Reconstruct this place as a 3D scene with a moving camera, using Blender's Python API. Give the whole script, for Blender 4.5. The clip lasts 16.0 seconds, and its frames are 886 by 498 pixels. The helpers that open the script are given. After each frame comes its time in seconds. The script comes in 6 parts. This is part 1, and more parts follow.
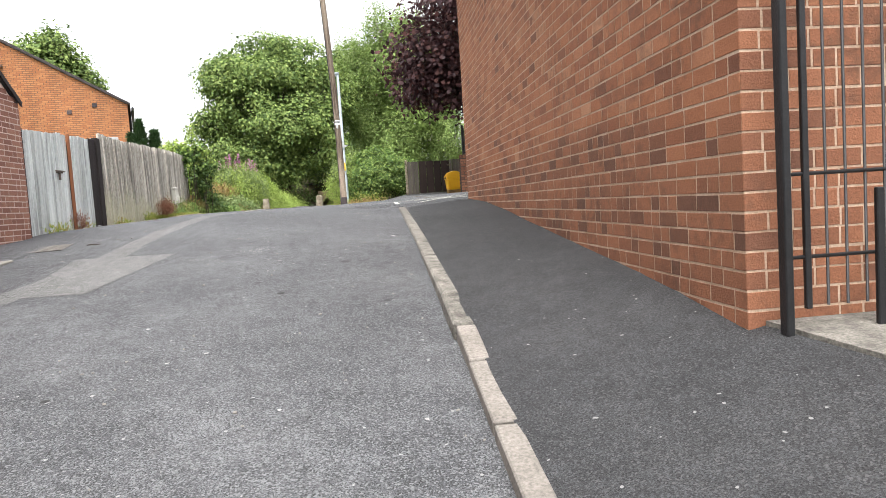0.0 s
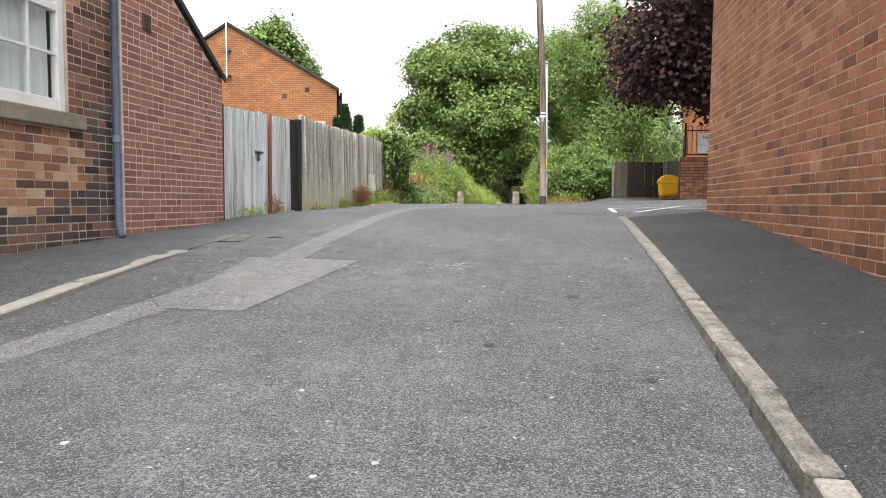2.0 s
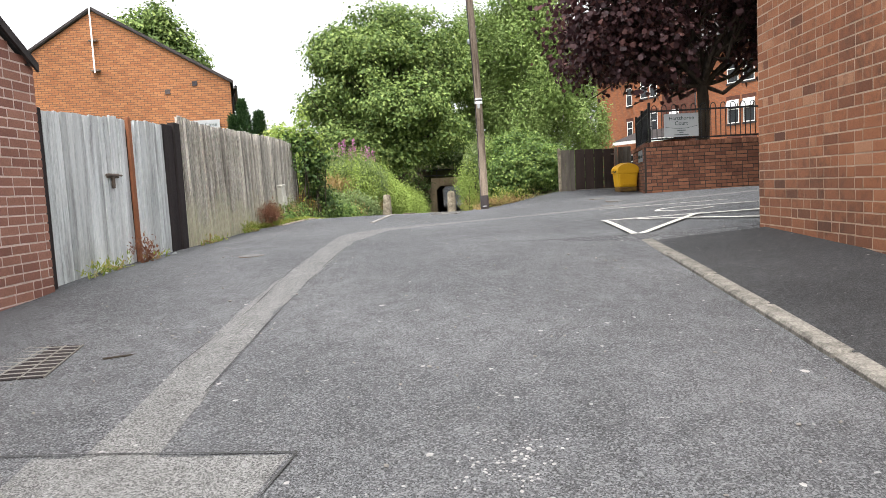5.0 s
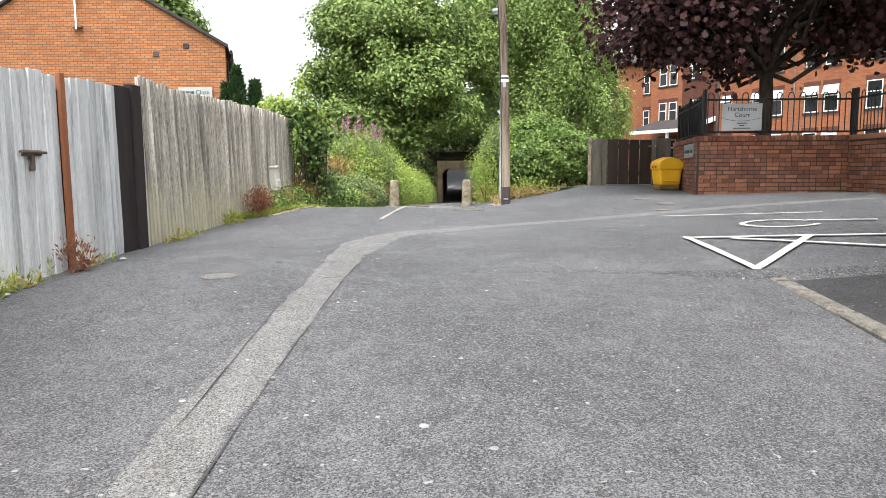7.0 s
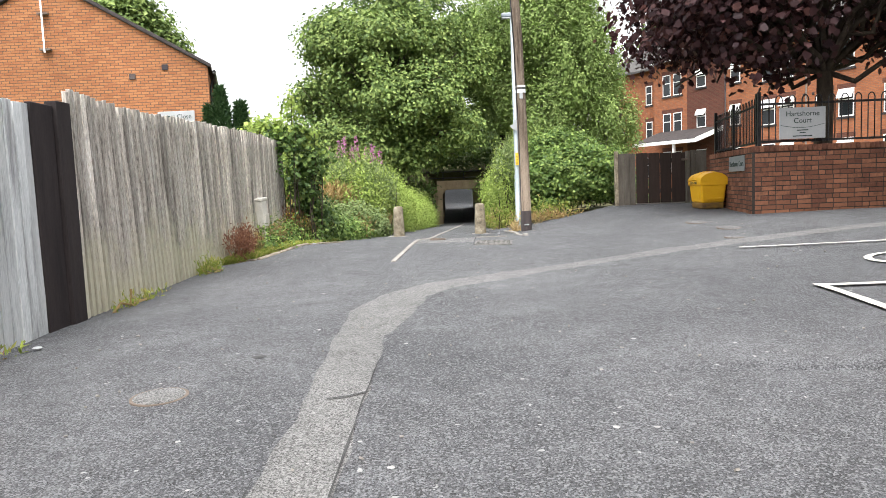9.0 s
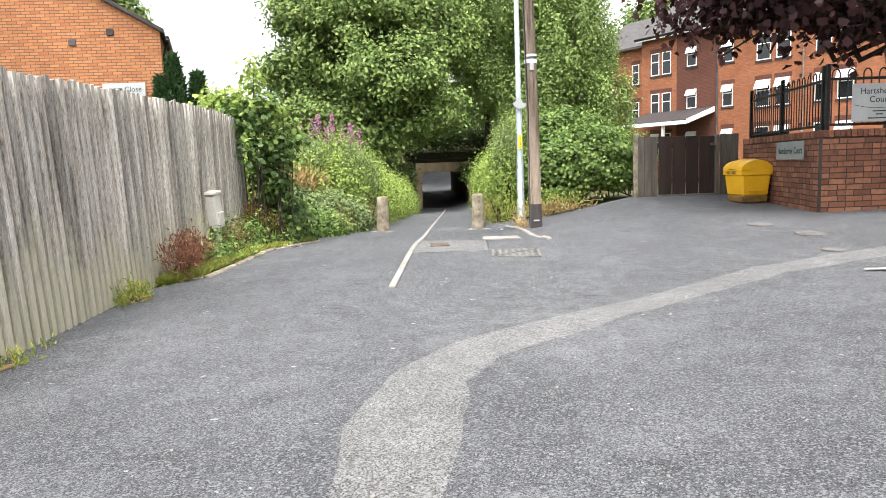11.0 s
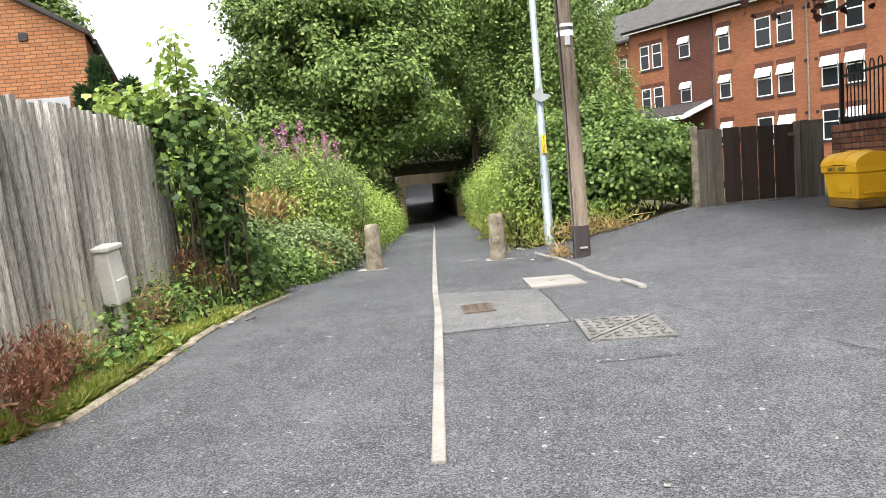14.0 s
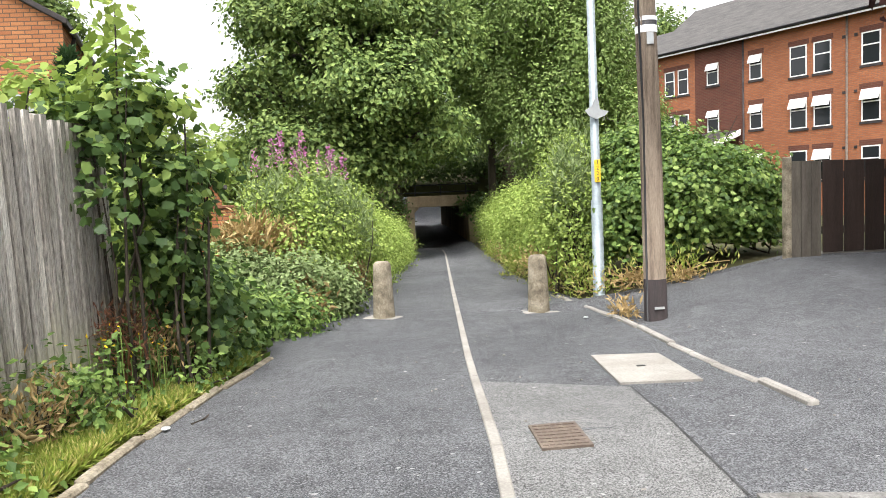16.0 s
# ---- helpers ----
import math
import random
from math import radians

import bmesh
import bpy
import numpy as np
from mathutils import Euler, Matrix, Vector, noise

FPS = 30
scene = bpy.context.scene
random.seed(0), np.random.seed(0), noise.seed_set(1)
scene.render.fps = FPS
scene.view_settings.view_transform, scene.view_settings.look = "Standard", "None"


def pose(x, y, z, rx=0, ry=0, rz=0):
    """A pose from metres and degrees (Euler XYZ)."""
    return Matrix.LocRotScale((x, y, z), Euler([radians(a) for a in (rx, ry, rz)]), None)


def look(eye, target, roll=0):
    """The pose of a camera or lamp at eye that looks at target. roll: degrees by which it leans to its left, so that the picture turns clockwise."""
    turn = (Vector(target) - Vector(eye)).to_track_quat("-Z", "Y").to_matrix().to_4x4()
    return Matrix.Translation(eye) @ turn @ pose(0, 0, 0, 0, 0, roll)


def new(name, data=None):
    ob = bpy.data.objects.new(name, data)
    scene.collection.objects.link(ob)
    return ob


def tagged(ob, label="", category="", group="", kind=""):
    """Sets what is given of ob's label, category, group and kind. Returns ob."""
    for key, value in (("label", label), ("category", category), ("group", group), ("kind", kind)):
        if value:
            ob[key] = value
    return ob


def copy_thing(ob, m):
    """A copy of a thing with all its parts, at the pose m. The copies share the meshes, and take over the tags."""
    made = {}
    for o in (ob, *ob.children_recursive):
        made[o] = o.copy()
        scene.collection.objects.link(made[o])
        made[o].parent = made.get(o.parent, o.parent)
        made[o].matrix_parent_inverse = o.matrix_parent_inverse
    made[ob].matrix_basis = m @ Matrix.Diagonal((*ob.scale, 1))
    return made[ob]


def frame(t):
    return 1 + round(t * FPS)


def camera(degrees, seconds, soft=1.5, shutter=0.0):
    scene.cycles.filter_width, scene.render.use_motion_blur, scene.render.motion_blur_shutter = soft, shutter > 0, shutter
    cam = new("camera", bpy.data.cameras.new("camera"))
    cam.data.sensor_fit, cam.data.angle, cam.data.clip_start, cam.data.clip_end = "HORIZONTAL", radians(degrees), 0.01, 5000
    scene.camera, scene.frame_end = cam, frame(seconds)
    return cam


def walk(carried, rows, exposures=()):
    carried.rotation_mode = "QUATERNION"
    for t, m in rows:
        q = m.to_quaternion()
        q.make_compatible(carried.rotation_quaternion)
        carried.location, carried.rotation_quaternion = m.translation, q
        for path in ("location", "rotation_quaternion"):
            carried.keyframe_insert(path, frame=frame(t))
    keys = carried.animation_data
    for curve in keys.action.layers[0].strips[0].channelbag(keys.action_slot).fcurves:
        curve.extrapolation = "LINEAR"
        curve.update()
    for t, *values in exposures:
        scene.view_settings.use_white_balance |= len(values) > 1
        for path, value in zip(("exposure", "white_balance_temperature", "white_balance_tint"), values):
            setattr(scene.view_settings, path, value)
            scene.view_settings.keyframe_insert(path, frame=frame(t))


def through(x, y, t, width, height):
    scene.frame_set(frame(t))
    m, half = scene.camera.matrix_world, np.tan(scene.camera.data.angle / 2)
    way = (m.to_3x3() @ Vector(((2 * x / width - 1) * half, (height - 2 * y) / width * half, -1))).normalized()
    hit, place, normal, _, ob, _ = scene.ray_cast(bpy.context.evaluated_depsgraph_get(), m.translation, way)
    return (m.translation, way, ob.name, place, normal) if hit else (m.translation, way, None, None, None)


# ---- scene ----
cam = camera(65.0, 16.0, soft=0.8)
PATH = [
    (0, (1.339, 1.939, 0.737), (1.569, 3.921, 0.601), -3.6),
    (0.5, (1.307, 2.248, 0.768), (1.262, 4.238, 0.573), -0.6),
    (1, (1.197, 2.68, 0.791), (1.093, 4.667, 0.594), 1.4),
    (1.5, (1.142, 3.217, 0.83), (0.918, 5.199, 0.682), -2.2),
    (2, (0.981, 3.744, 0.878), (0.687, 5.717, 0.743), 0.5),
    (2.5, (0.875, 4.292, 0.939), (0.579, 6.264, 0.784), -1.7),
    (3, (0.701, 4.798, 1.016), (0.32, 6.756, 0.875), -2.0),
    (3.5, (0.495, 5.343, 1.091), (0.312, 7.325, 0.897), -4.2),
    (4, (0.279, 5.923, 1.14), (-0.015, 7.89, 0.931), -2.9),
    (4.5, (0.156, 6.481, 1.247), (0.069, 8.472, 1.082), -4.5),
    (7, (-0.374, 9.274, 1.532), (-0.411, 11.261, 1.303), -0.4),
    (7.5, (-0.491, 9.815, 1.57), (-0.553, 11.811, 1.451), -1.8),
    (8, (-0.586, 10.366, 1.615), (-0.637, 12.358, 1.439), 0.8),
    (8.5, (-0.671, 10.812, 1.634), (-0.732, 12.803, 1.464), -1.5),
    (11, (-1.195, 13.672, 1.825), (-1.141, 15.657, 1.588), -1.9),
    (11.5, (-1.204, 14.185, 1.841), (-1.261, 16.175, 1.652), -0.4),
    (12, (-1.249, 14.746, 1.865), (-1.158, 16.735, 1.677), -1.7),
    (12.5, (-1.293, 15.311, 1.876), (-1.216, 17.295, 1.638), -2.2),
    (13, (-1.369, 15.869, 1.918), (-1.225, 17.855, 1.726), -3.7),
    (13.5, (-1.424, 16.427, 1.894), (-1.294, 18.414, 1.706), -2.4),
    (14, (-1.555, 16.996, 1.924), (-1.44, 18.981, 1.711), -4.9),
    (14.5, (-1.592, 17.521, 1.956), (-1.407, 19.5, 1.736), -3.8),
    (15, (-1.68, 18.056, 1.987), (-1.579, 20.047, 1.823), -2.8),
    (15.5, (-1.699, 18.621, 1.999), (-1.512, 20.604, 1.815), -4.5),
    (16, (-1.718, 19.173, 2.042), (-1.608, 21.164, 1.887), -2.5),
]
walk(cam, [(t, look(e, g, r)) for t, e, g, r in PATH], [(0, 1.74), (0.5, 1.68), (1.5, 1.6), (4.5, 1.6), (7.2, 1.77), (8.0, 1.4), (8.6, 1.6), (10.8, 1.93), (11.2, 1.9), (11.6, 1.74), (12.0, 1.65), (13.5, 1.65), (15, 1.79), (16, 1.71)])

# ---- light ----
world = bpy.data.worlds.new("overcast_sky")
scene.world = world
world.use_nodes = True
wn, wl = world.node_tree.nodes, world.node_tree.links
SUN_UP, SUN_TURN = radians(66), radians(192)
sky = wn.new("ShaderNodeTexSky")
sky.sky_type = "NISHITA"
sky.sun_disc = False
sky.sun_elevation, sky.sun_rotation = SUN_UP, SUN_TURN
sky.dust_density, sky.air_density, sky.ozone_density = 4.0, 1.0, 1.0
cloud = wn.new("ShaderNodeHueSaturation")
cloud.inputs["Saturation"].default_value = 0.12
cloud.inputs["Value"].default_value = 1.0
wl.new(sky.outputs[0], cloud.inputs["Color"])
wl.new(cloud.outputs[0], wn["Background"].inputs["Color"])
wn["Background"].inputs["Strength"].default_value = 0.15
sun_data = bpy.data.lights.new("sun", "SUN")
sun_data.energy, sun_data.angle, sun_data.color = 1.1, radians(30), (1.0, 0.96, 0.9)
sun = new("sun", sun_data)
sun.matrix_world = look((0, 0, 30), (-math.sin(SUN_TURN) * 10 * math.cos(SUN_UP), -math.cos(SUN_TURN) * 10 * math.cos(SUN_UP), 30 - 10 * math.sin(SUN_UP)))

# ---- materials ----
def nodes_of(name):
    m = bpy.data.materials.new(name)
    m.use_nodes = True
    nt = m.node_tree
    return m, nt.nodes, nt.links, nt.nodes["Principled BSDF"]


def math_node(n, l, op, a, b=None):
    q = n.new("ShaderNodeMath")
    q.operation = op
    for i, v in enumerate((a, b)):
        if v is None:
            continue
        if isinstance(v, (int, float)):
            q.inputs[i].default_value = v
        else:
            l.new(v, q.inputs[i])
    return q.outputs[0]


def noise_node(n, l, scale, detail=4.0, rough=0.6, vec=None):
    q = n.new("ShaderNodeTexNoise")
    q.inputs["Scale"].default_value, q.inputs["Detail"].default_value, q.inputs["Roughness"].default_value = scale, detail, rough
    if vec is None:
        vec = n.new("ShaderNodeNewGeometry").outputs["Position"]
    l.new(vec, q.inputs["Vector"])
    return q.outputs["Fac"]


def ramp_node(n, l, fac, stops):
    q = n.new("ShaderNodeValToRGB")
    e = q.color_ramp.elements
    while len(e) < len(stops):
        e.new(0.5)
    for k, (p, c) in zip(e, stops):
        k.position, k.color = p, (*c, 1)
    l.new(fac, q.inputs["Fac"])
    return q.outputs["Color"]


def mix_node(n, l, mode, fac, a, b):
    q = n.new("ShaderNodeMix")
    q.data_type, q.blend_type = "RGBA", mode
    for sock, v in ((q.inputs[0], fac), (q.inputs[6], a), (q.inputs[7], b)):
        if isinstance(v, (int, float)):
            sock.default_value = v
        elif isinstance(v, tuple):
            sock.default_value = (*v, 1)
        else:
            l.new(v, sock)
    return q.outputs[2]


def bump_node(n, l, bsdf, height, strength, dist=0.01):
    q = n.new("ShaderNodeBump")
    q.inputs["Strength"].default_value, q.inputs["Distance"].default_value = strength, dist
    l.new(height, q.inputs["Height"])
    l.new(q.outputs[0], bsdf.inputs["Normal"])


def piece_random(n, l):
    a = n.new("ShaderNodeObjectInfo").outputs["Random"]
    b = n.new("ShaderNodeNewGeometry").outputs["Random Per Island"]
    return math_node(n, l, "FRACT", math_node(n, l, "ADD", a, b))


def surface(name, stops, scale=2.0, fine=60.0, rough=0.85, bump=0.3, metal=0.0, vary=0.0, stretch=None, grit=0.25, spec=0.3):
    """A worn surface: broad stains by a ramp, fine grain on top, and relief."""
    m, n, l, b = nodes_of(name)
    vec = n.new("ShaderNodeNewGeometry").outputs["Position"]
    if stretch:
        mp = n.new("ShaderNodeMapping")
        mp.inputs["Scale"].default_value = stretch
        l.new(vec, mp.inputs["Vector"])
        vec = mp.outputs[0]
    broad = noise_node(n, l, scale, 5, 0.6, vec)
    small = noise_node(n, l, fine, 3, 0.65, vec)
    col = ramp_node(n, l, broad, stops)
    col = mix_node(n, l, "OVERLAY", grit, col, ramp_node(n, l, small, [(0.25, (0.05,) * 3), (0.75, (0.95,) * 3)]))
    if vary:
        hs = n.new("ShaderNodeHueSaturation")
        l.new(math_node(n, l, "ADD", math_node(n, l, "MULTIPLY", piece_random(n, l), 2 * vary), 1 - vary), hs.inputs["Value"])
        l.new(col, hs.inputs["Color"])
        col = hs.outputs[0]
    l.new(col, b.inputs["Base Color"])
    b.inputs["Roughness"].default_value, b.inputs["Metallic"].default_value, b.inputs["Specular IOR Level"].default_value = rough, metal, spec
    if bump:
        bump_node(n, l, b, small, bump)
    return m


def brick_piece(name, stops, stain=(0.02, 0.02, 0.02), stain_amount=0.5, bump=0.5):
    m, n, l, b = nodes_of(name)
    col = ramp_node(n, l, piece_random(n, l), stops)
    fine = noise_node(n, l, 90, 4, 0.7)
    col = mix_node(n, l, "OVERLAY", 0.35, col, ramp_node(n, l, fine, [(0.25, (0.1,) * 3), (0.75, (0.9,) * 3)]))
    broad = noise_node(n, l, 1.3, 5, 0.65)
    blot = noise_node(n, l, 14, 4, 0.6)
    fac = math_node(n, l, "MULTIPLY", ramp_node(n, l, math_node(n, l, "MULTIPLY", broad, blot), [(0.24, (0,) * 3), (0.45, (1,) * 3)]), stain_amount)
    col = mix_node(n, l, "MIX", fac, col, stain)
    l.new(col, b.inputs["Base Color"])
    b.inputs["Roughness"].default_value, b.inputs["Specular IOR Level"].default_value = 0.9, 0.2
    bump_node(n, l, b, fine, bump, 0.006)
    return m


def brick_face(name, ux, uy, a, c, mortar, course, length):
    """Brickwork too far off to pick apart, laid along the horizontal direction (ux, uy)."""
    m, n, l, b = nodes_of(name)
    pos = n.new("ShaderNodeNewGeometry").outputs["Position"]
    dot = n.new("ShaderNodeVectorMath")
    dot.operation = "DOT_PRODUCT"
    dot.inputs[1].default_value = (ux, uy, 0)
    l.new(pos, dot.inputs[0])
    sep = n.new("ShaderNodeSeparateXYZ")
    l.new(pos, sep.inputs[0])
    com = n.new("ShaderNodeCombineXYZ")
    l.new(dot.outputs["Value"], com.inputs[0])
    l.new(sep.outputs[2], com.inputs[1])
    br = n.new("ShaderNodeTexBrick")
    br.inputs["Color1"].default_value, br.inputs["Color2"].default_value, br.inputs["Mortar"].default_value = (*a, 1), (*c, 1), (*mortar, 1)
    br.inputs["Scale"].default_value, br.inputs["Mortar Size"].default_value, br.inputs["Mortar Smooth"].default_value = 1.0, 0.011, 0.3
    br.inputs["Brick Width"].default_value, br.inputs["Row Height"].default_value = length, course
    l.new(com.outputs[0], br.inputs["Vector"])
    broad = noise_node(n, l, 0.5, 5)
    col = mix_node(n, l, "OVERLAY", 0.35, br.outputs["Color"], ramp_node(n, l, broad, [(0.3, (0.3,) * 3), (0.7, (0.65,) * 3)]))
    fine = noise_node(n, l, 40, 3)
    col = mix_node(n, l, "OVERLAY", 0.25, col, ramp_node(n, l, fine, [(0.3, (0.2,) * 3), (0.7, (0.8,) * 3)]))
    l.new(col, b.inputs["Base Color"])
    b.inputs["Roughness"].default_value, b.inputs["Specular IOR Level"].default_value = 0.9, 0.2
    bump_node(n, l, b, math_node(n, l, "SUBTRACT", 1.0, br.outputs["Fac"]), 0.6, 0.008)
    return m


def leaf_stuff(name, stops, through=0.24, rough=0.5):
    m, n, l, b = nodes_of(name)
    col = ramp_node(n, l, piece_random(n, l), stops)
    col = mix_node(n, l, "OVERLAY", 0.45, col, ramp_node(n, l, noise_node(n, l, 0.8, 3), [(0.3, (0.3,) * 3), (0.7, (0.7,) * 3)]))
    l.new(col, b.inputs["Base Color"])
    b.inputs["Roughness"].default_value, b.inputs["Specular IOR Level"].default_value = rough, 0.22
    tr = n.new("ShaderNodeBsdfTranslucent")
    hs = n.new("ShaderNodeHueSaturation")
    hs.inputs["Value"].default_value = 1.5
    l.new(col, hs.inputs["Color"])
    l.new(hs.outputs[0], tr.inputs["Color"])
    mx = n.new("ShaderNodeMixShader")
    mx.inputs[0].default_value = through
    l.new(b.outputs[0], mx.inputs[1])
    l.new(tr.outputs[0], mx.inputs[2])
    l.new(mx.outputs[0], n["Material Output"].inputs["Surface"])
    return m


def asphalt(name, dark, light, chip, chip_share=0.62, stain=0.5):
    m, n, l, b = nodes_of(name)
    broad = noise_node(n, l, 0.55, 6, 0.62)
    mid = noise_node(n, l, 6, 4, 0.6)
    fine = noise_node(n, l, 150, 3, 0.75)
    vor = n.new("ShaderNodeTexVoronoi")
    vor.inputs["Scale"].default_value = 135
    l.new(n.new("ShaderNodeNewGeometry").outputs["Position"], vor.inputs["Vector"])
    col = ramp_node(n, l, broad, [(0.3, dark), (0.7, light)])
    col = mix_node(n, l, "OVERLAY", stain, col, ramp_node(n, l, mid, [(0.25, (0.25,) * 3), (0.75, (0.75,) * 3)]))
    col = mix_node(n, l, "OVERLAY", 0.95, col, ramp_node(n, l, fine, [(0.36, (0.02,) * 3), (0.64, (0.98,) * 3)]))
    # dried scuffs and pale worn patches, and darker oily ones
    scuff = ramp_node(n, l, math_node(n, l, "MULTIPLY", noise_node(n, l, 1.1, 5, 0.75), noise_node(n, l, 30, 3, 0.7)), [(0.32, (0,) * 3), (0.46, (1,) * 3)])
    col = mix_node(n, l, "MIX", math_node(n, l, "MULTIPLY", scuff, 0.32), col, chip)
    oily = ramp_node(n, l, noise_node(n, l, 2.3, 4, 0.65), [(0.58, (0,) * 3), (0.75, (1,) * 3)])
    col = mix_node(n, l, "MIX", math_node(n, l, "MULTIPLY", oily, 0.35), col, dark)
    sepc = n.new("ShaderNodeSeparateColor")
    l.new(vor.outputs["Color"], sepc.inputs[0])
    col = mix_node(n, l, "OVERLAY", 0.5, col, ramp_node(n, l, sepc.outputs[1], [(0.0, (0.04,) * 3), (0.45, (0.45,) * 3), (1.0, (0.9,) * 3)]))
    grain = ramp_node(n, l, sepc.outputs[0], [(chip_share, (0,) * 3), (min(chip_share + 0.25, 1), (1,) * 3)])
    col = mix_node(n, l, "MIX", math_node(n, l, "MULTIPLY", grain, 0.8), col, chip)
    spot = noise_node(n, l, 26, 1, 0.3)
    dots = ramp_node(n, l, spot, [(0.775, (0,) * 3), (0.79, (1,) * 3)])
    col = mix_node(n, l, "MIX", math_node(n, l, "MULTIPLY", dots, 0.5), col, (0.5, 0.5, 0.48))
    l.new(col, b.inputs["Base Color"])
    b.inputs["Roughness"].default_value, b.inputs["Specular IOR Level"].default_value = 0.75, 0.35
    h = mix_node(n, l, "ADD", 0.6, sepc.outputs[0], fine)
    bump_node(n, l, b, h, 0.8, 0.01)
    return m


def glass_stuff(name, tint=(0.02, 0.023, 0.026)):
    m, n, l, b = nodes_of(name)
    b.inputs["Base Color"].default_value = (*tint, 1)
    b.inputs["Roughness"].default_value, b.inputs["Specular IOR Level"].default_value = 0.04, 0.4
    return m


def clear_glass(name):
    m, n, l, b = nodes_of(name)
    b.inputs["Roughness"].default_value, b.inputs["IOR"].default_value, b.inputs["Transmission Weight"].default_value = 0.02, 1.15, 1.0
    b.inputs["Base Color"].default_value = (0.93, 0.96, 0.96, 1)
    return m


M = {}
M["clear_glass"] = clear_glass("clear_pane_glass")
M["asphalt"] = asphalt("asphalt_road", (0.044, 0.046, 0.051), (0.096, 0.098, 0.104), (0.21, 0.215, 0.222), 0.68, 0.7)
M["asphalt_dark"] = asphalt("asphalt_pavement", (0.018, 0.019, 0.021), (0.04, 0.041, 0.044), (0.1, 0.1, 0.101), 0.78, 0.65)
M["asphalt_pale"] = asphalt("asphalt_trench", (0.108, 0.108, 0.107), (0.15, 0.15, 0.148), (0.25, 0.25, 0.247), 0.68, 0.5)
M["soil"] = surface("soil", [(0.3, (0.05, 0.035, 0.02)), (0.7, (0.07, 0.08, 0.025))], 0.7, 25, 0.95, 0.6)
M["mortar_pale"] = surface("pale_mortar", [(0.3, (0.38, 0.26, 0.185)), (0.7, (0.55, 0.42, 0.32))], 5, 70, 0.95, 0.5)
M["mortar_pink"] = surface("pink_mortar", [(0.3, (0.58, 0.46, 0.4)), (0.7, (0.75, 0.62, 0.55))], 3, 70, 0.95, 0.4)
M["mortar_grey"] = surface("grey_mortar", [(0.3, (0.36, 0.29, 0.23)), (0.7, (0.58, 0.5, 0.42))], 3, 70, 0.95, 0.5)
M["mortar_dark"] = surface("dark_mortar", [(0.3, (0.022, 0.018, 0.016)), (0.7, (0.05, 0.04, 0.034))], 3, 70, 0.95, 0.5)
M["brick_orange"] = brick_piece("orange_red_brick", [(0.0, (0.12, 0.055, 0.038)), (0.05, (0.24, 0.099, 0.056)), (0.5, (0.305, 0.126, 0.066)), (0.9, (0.35, 0.152, 0.083)), (1.0, (0.41, 0.21, 0.125))], (0.1, 0.056, 0.04), 0.75, 0.9)
# Grime low on the side wall, and painted shade on the return wall.
M["brick_dirty"] = brick_piece("grimy_shaded_red_brick", [(0.0, (0.13, 0.065, 0.045)), (0.25, (0.215, 0.093, 0.055)), (1.0, (0.29, 0.125, 0.07))], (0.075, 0.045, 0.034), 0.7, 0.9)
M["brick_plum"] = brick_piece("plum_brown_brick", [(0.0, (0.25, 0.12, 0.092)), (0.5, (0.32, 0.158, 0.118)), (1.0, (0.38, 0.195, 0.145))], (0.17, 0.09, 0.07), 0.45, 0.4)
M["brick_old"] = brick_piece("old_mixed_brick", [(0.0, (0.12, 0.075, 0.06)), (0.2, (0.26, 0.125, 0.082)), (0.55, (0.4, 0.2, 0.118)), (0.85, (0.52, 0.3, 0.18)), (1.0, (0.6, 0.42, 0.28))], (0.07, 0.048, 0.042), 0.75, 0.9)
M["brick_sooty"] = brick_piece("sooty_brown_brick", [(0.0, (0.075, 0.05, 0.045)), (0.5, (0.17, 0.092, 0.068)), (1.0, (0.29, 0.155, 0.105))], (0.05, 0.038, 0.036), 0.75, 0.9)
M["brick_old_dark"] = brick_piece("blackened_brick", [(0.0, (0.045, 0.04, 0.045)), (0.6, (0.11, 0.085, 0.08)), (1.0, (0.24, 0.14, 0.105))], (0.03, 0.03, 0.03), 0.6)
M["brick_wall"] = brick_piece("brown_wall_brick", [(0.0, (0.12, 0.052, 0.034)), (0.5, (0.18, 0.08, 0.048)), (1.0, (0.25, 0.118, 0.07))], (0.035, 0.022, 0.017), 0.65, 0.8)
M["gable_brick"] = brick_face("orange_gable_brickwork", 1, 0, (0.38, 0.17, 0.075), (0.29, 0.118, 0.052), (0.12, 0.075, 0.05), 0.084, 0.26)
M["side_brick"] = brick_face("orange_side_brickwork", 0, 1, (0.38, 0.17, 0.075), (0.29, 0.118, 0.052), (0.12, 0.075, 0.05), 0.084, 0.26)
FDX, FDY = -0.507, 0.862
M["flat_brick"] = brick_face("orange_flats_brickwork", FDX, FDY, (0.35, 0.135, 0.065), (0.28, 0.1, 0.047), (0.2, 0.115, 0.08), 0.084, 0.26)
M["flat_brick_dark"] = brick_face("brown_flats_brickwork", FDX, FDY, (0.13, 0.05, 0.035), (0.10, 0.04, 0.03), (0.12, 0.07, 0.05), 0.084, 0.26)
M["slate"] = surface("grey_roof_tiles", [(0.3, (0.055, 0.052, 0.052)), (0.7, (0.1, 0.094, 0.09))], 1.5, 20, 0.8, 0.5, stretch=(1, 1, 5))
M["roof_dark"] = surface("dark_verge", [(0.3, (0.025, 0.022, 0.022)), (0.7, (0.06, 0.05, 0.05))], 3, 40, 0.8, 0.3)
M["white_paint"] = surface("white_paint", [(0.3, (0.72, 0.72, 0.71)), (0.7, (0.82, 0.82, 0.81))], 4, 60, 0.45, 0.1, grit=0.08)
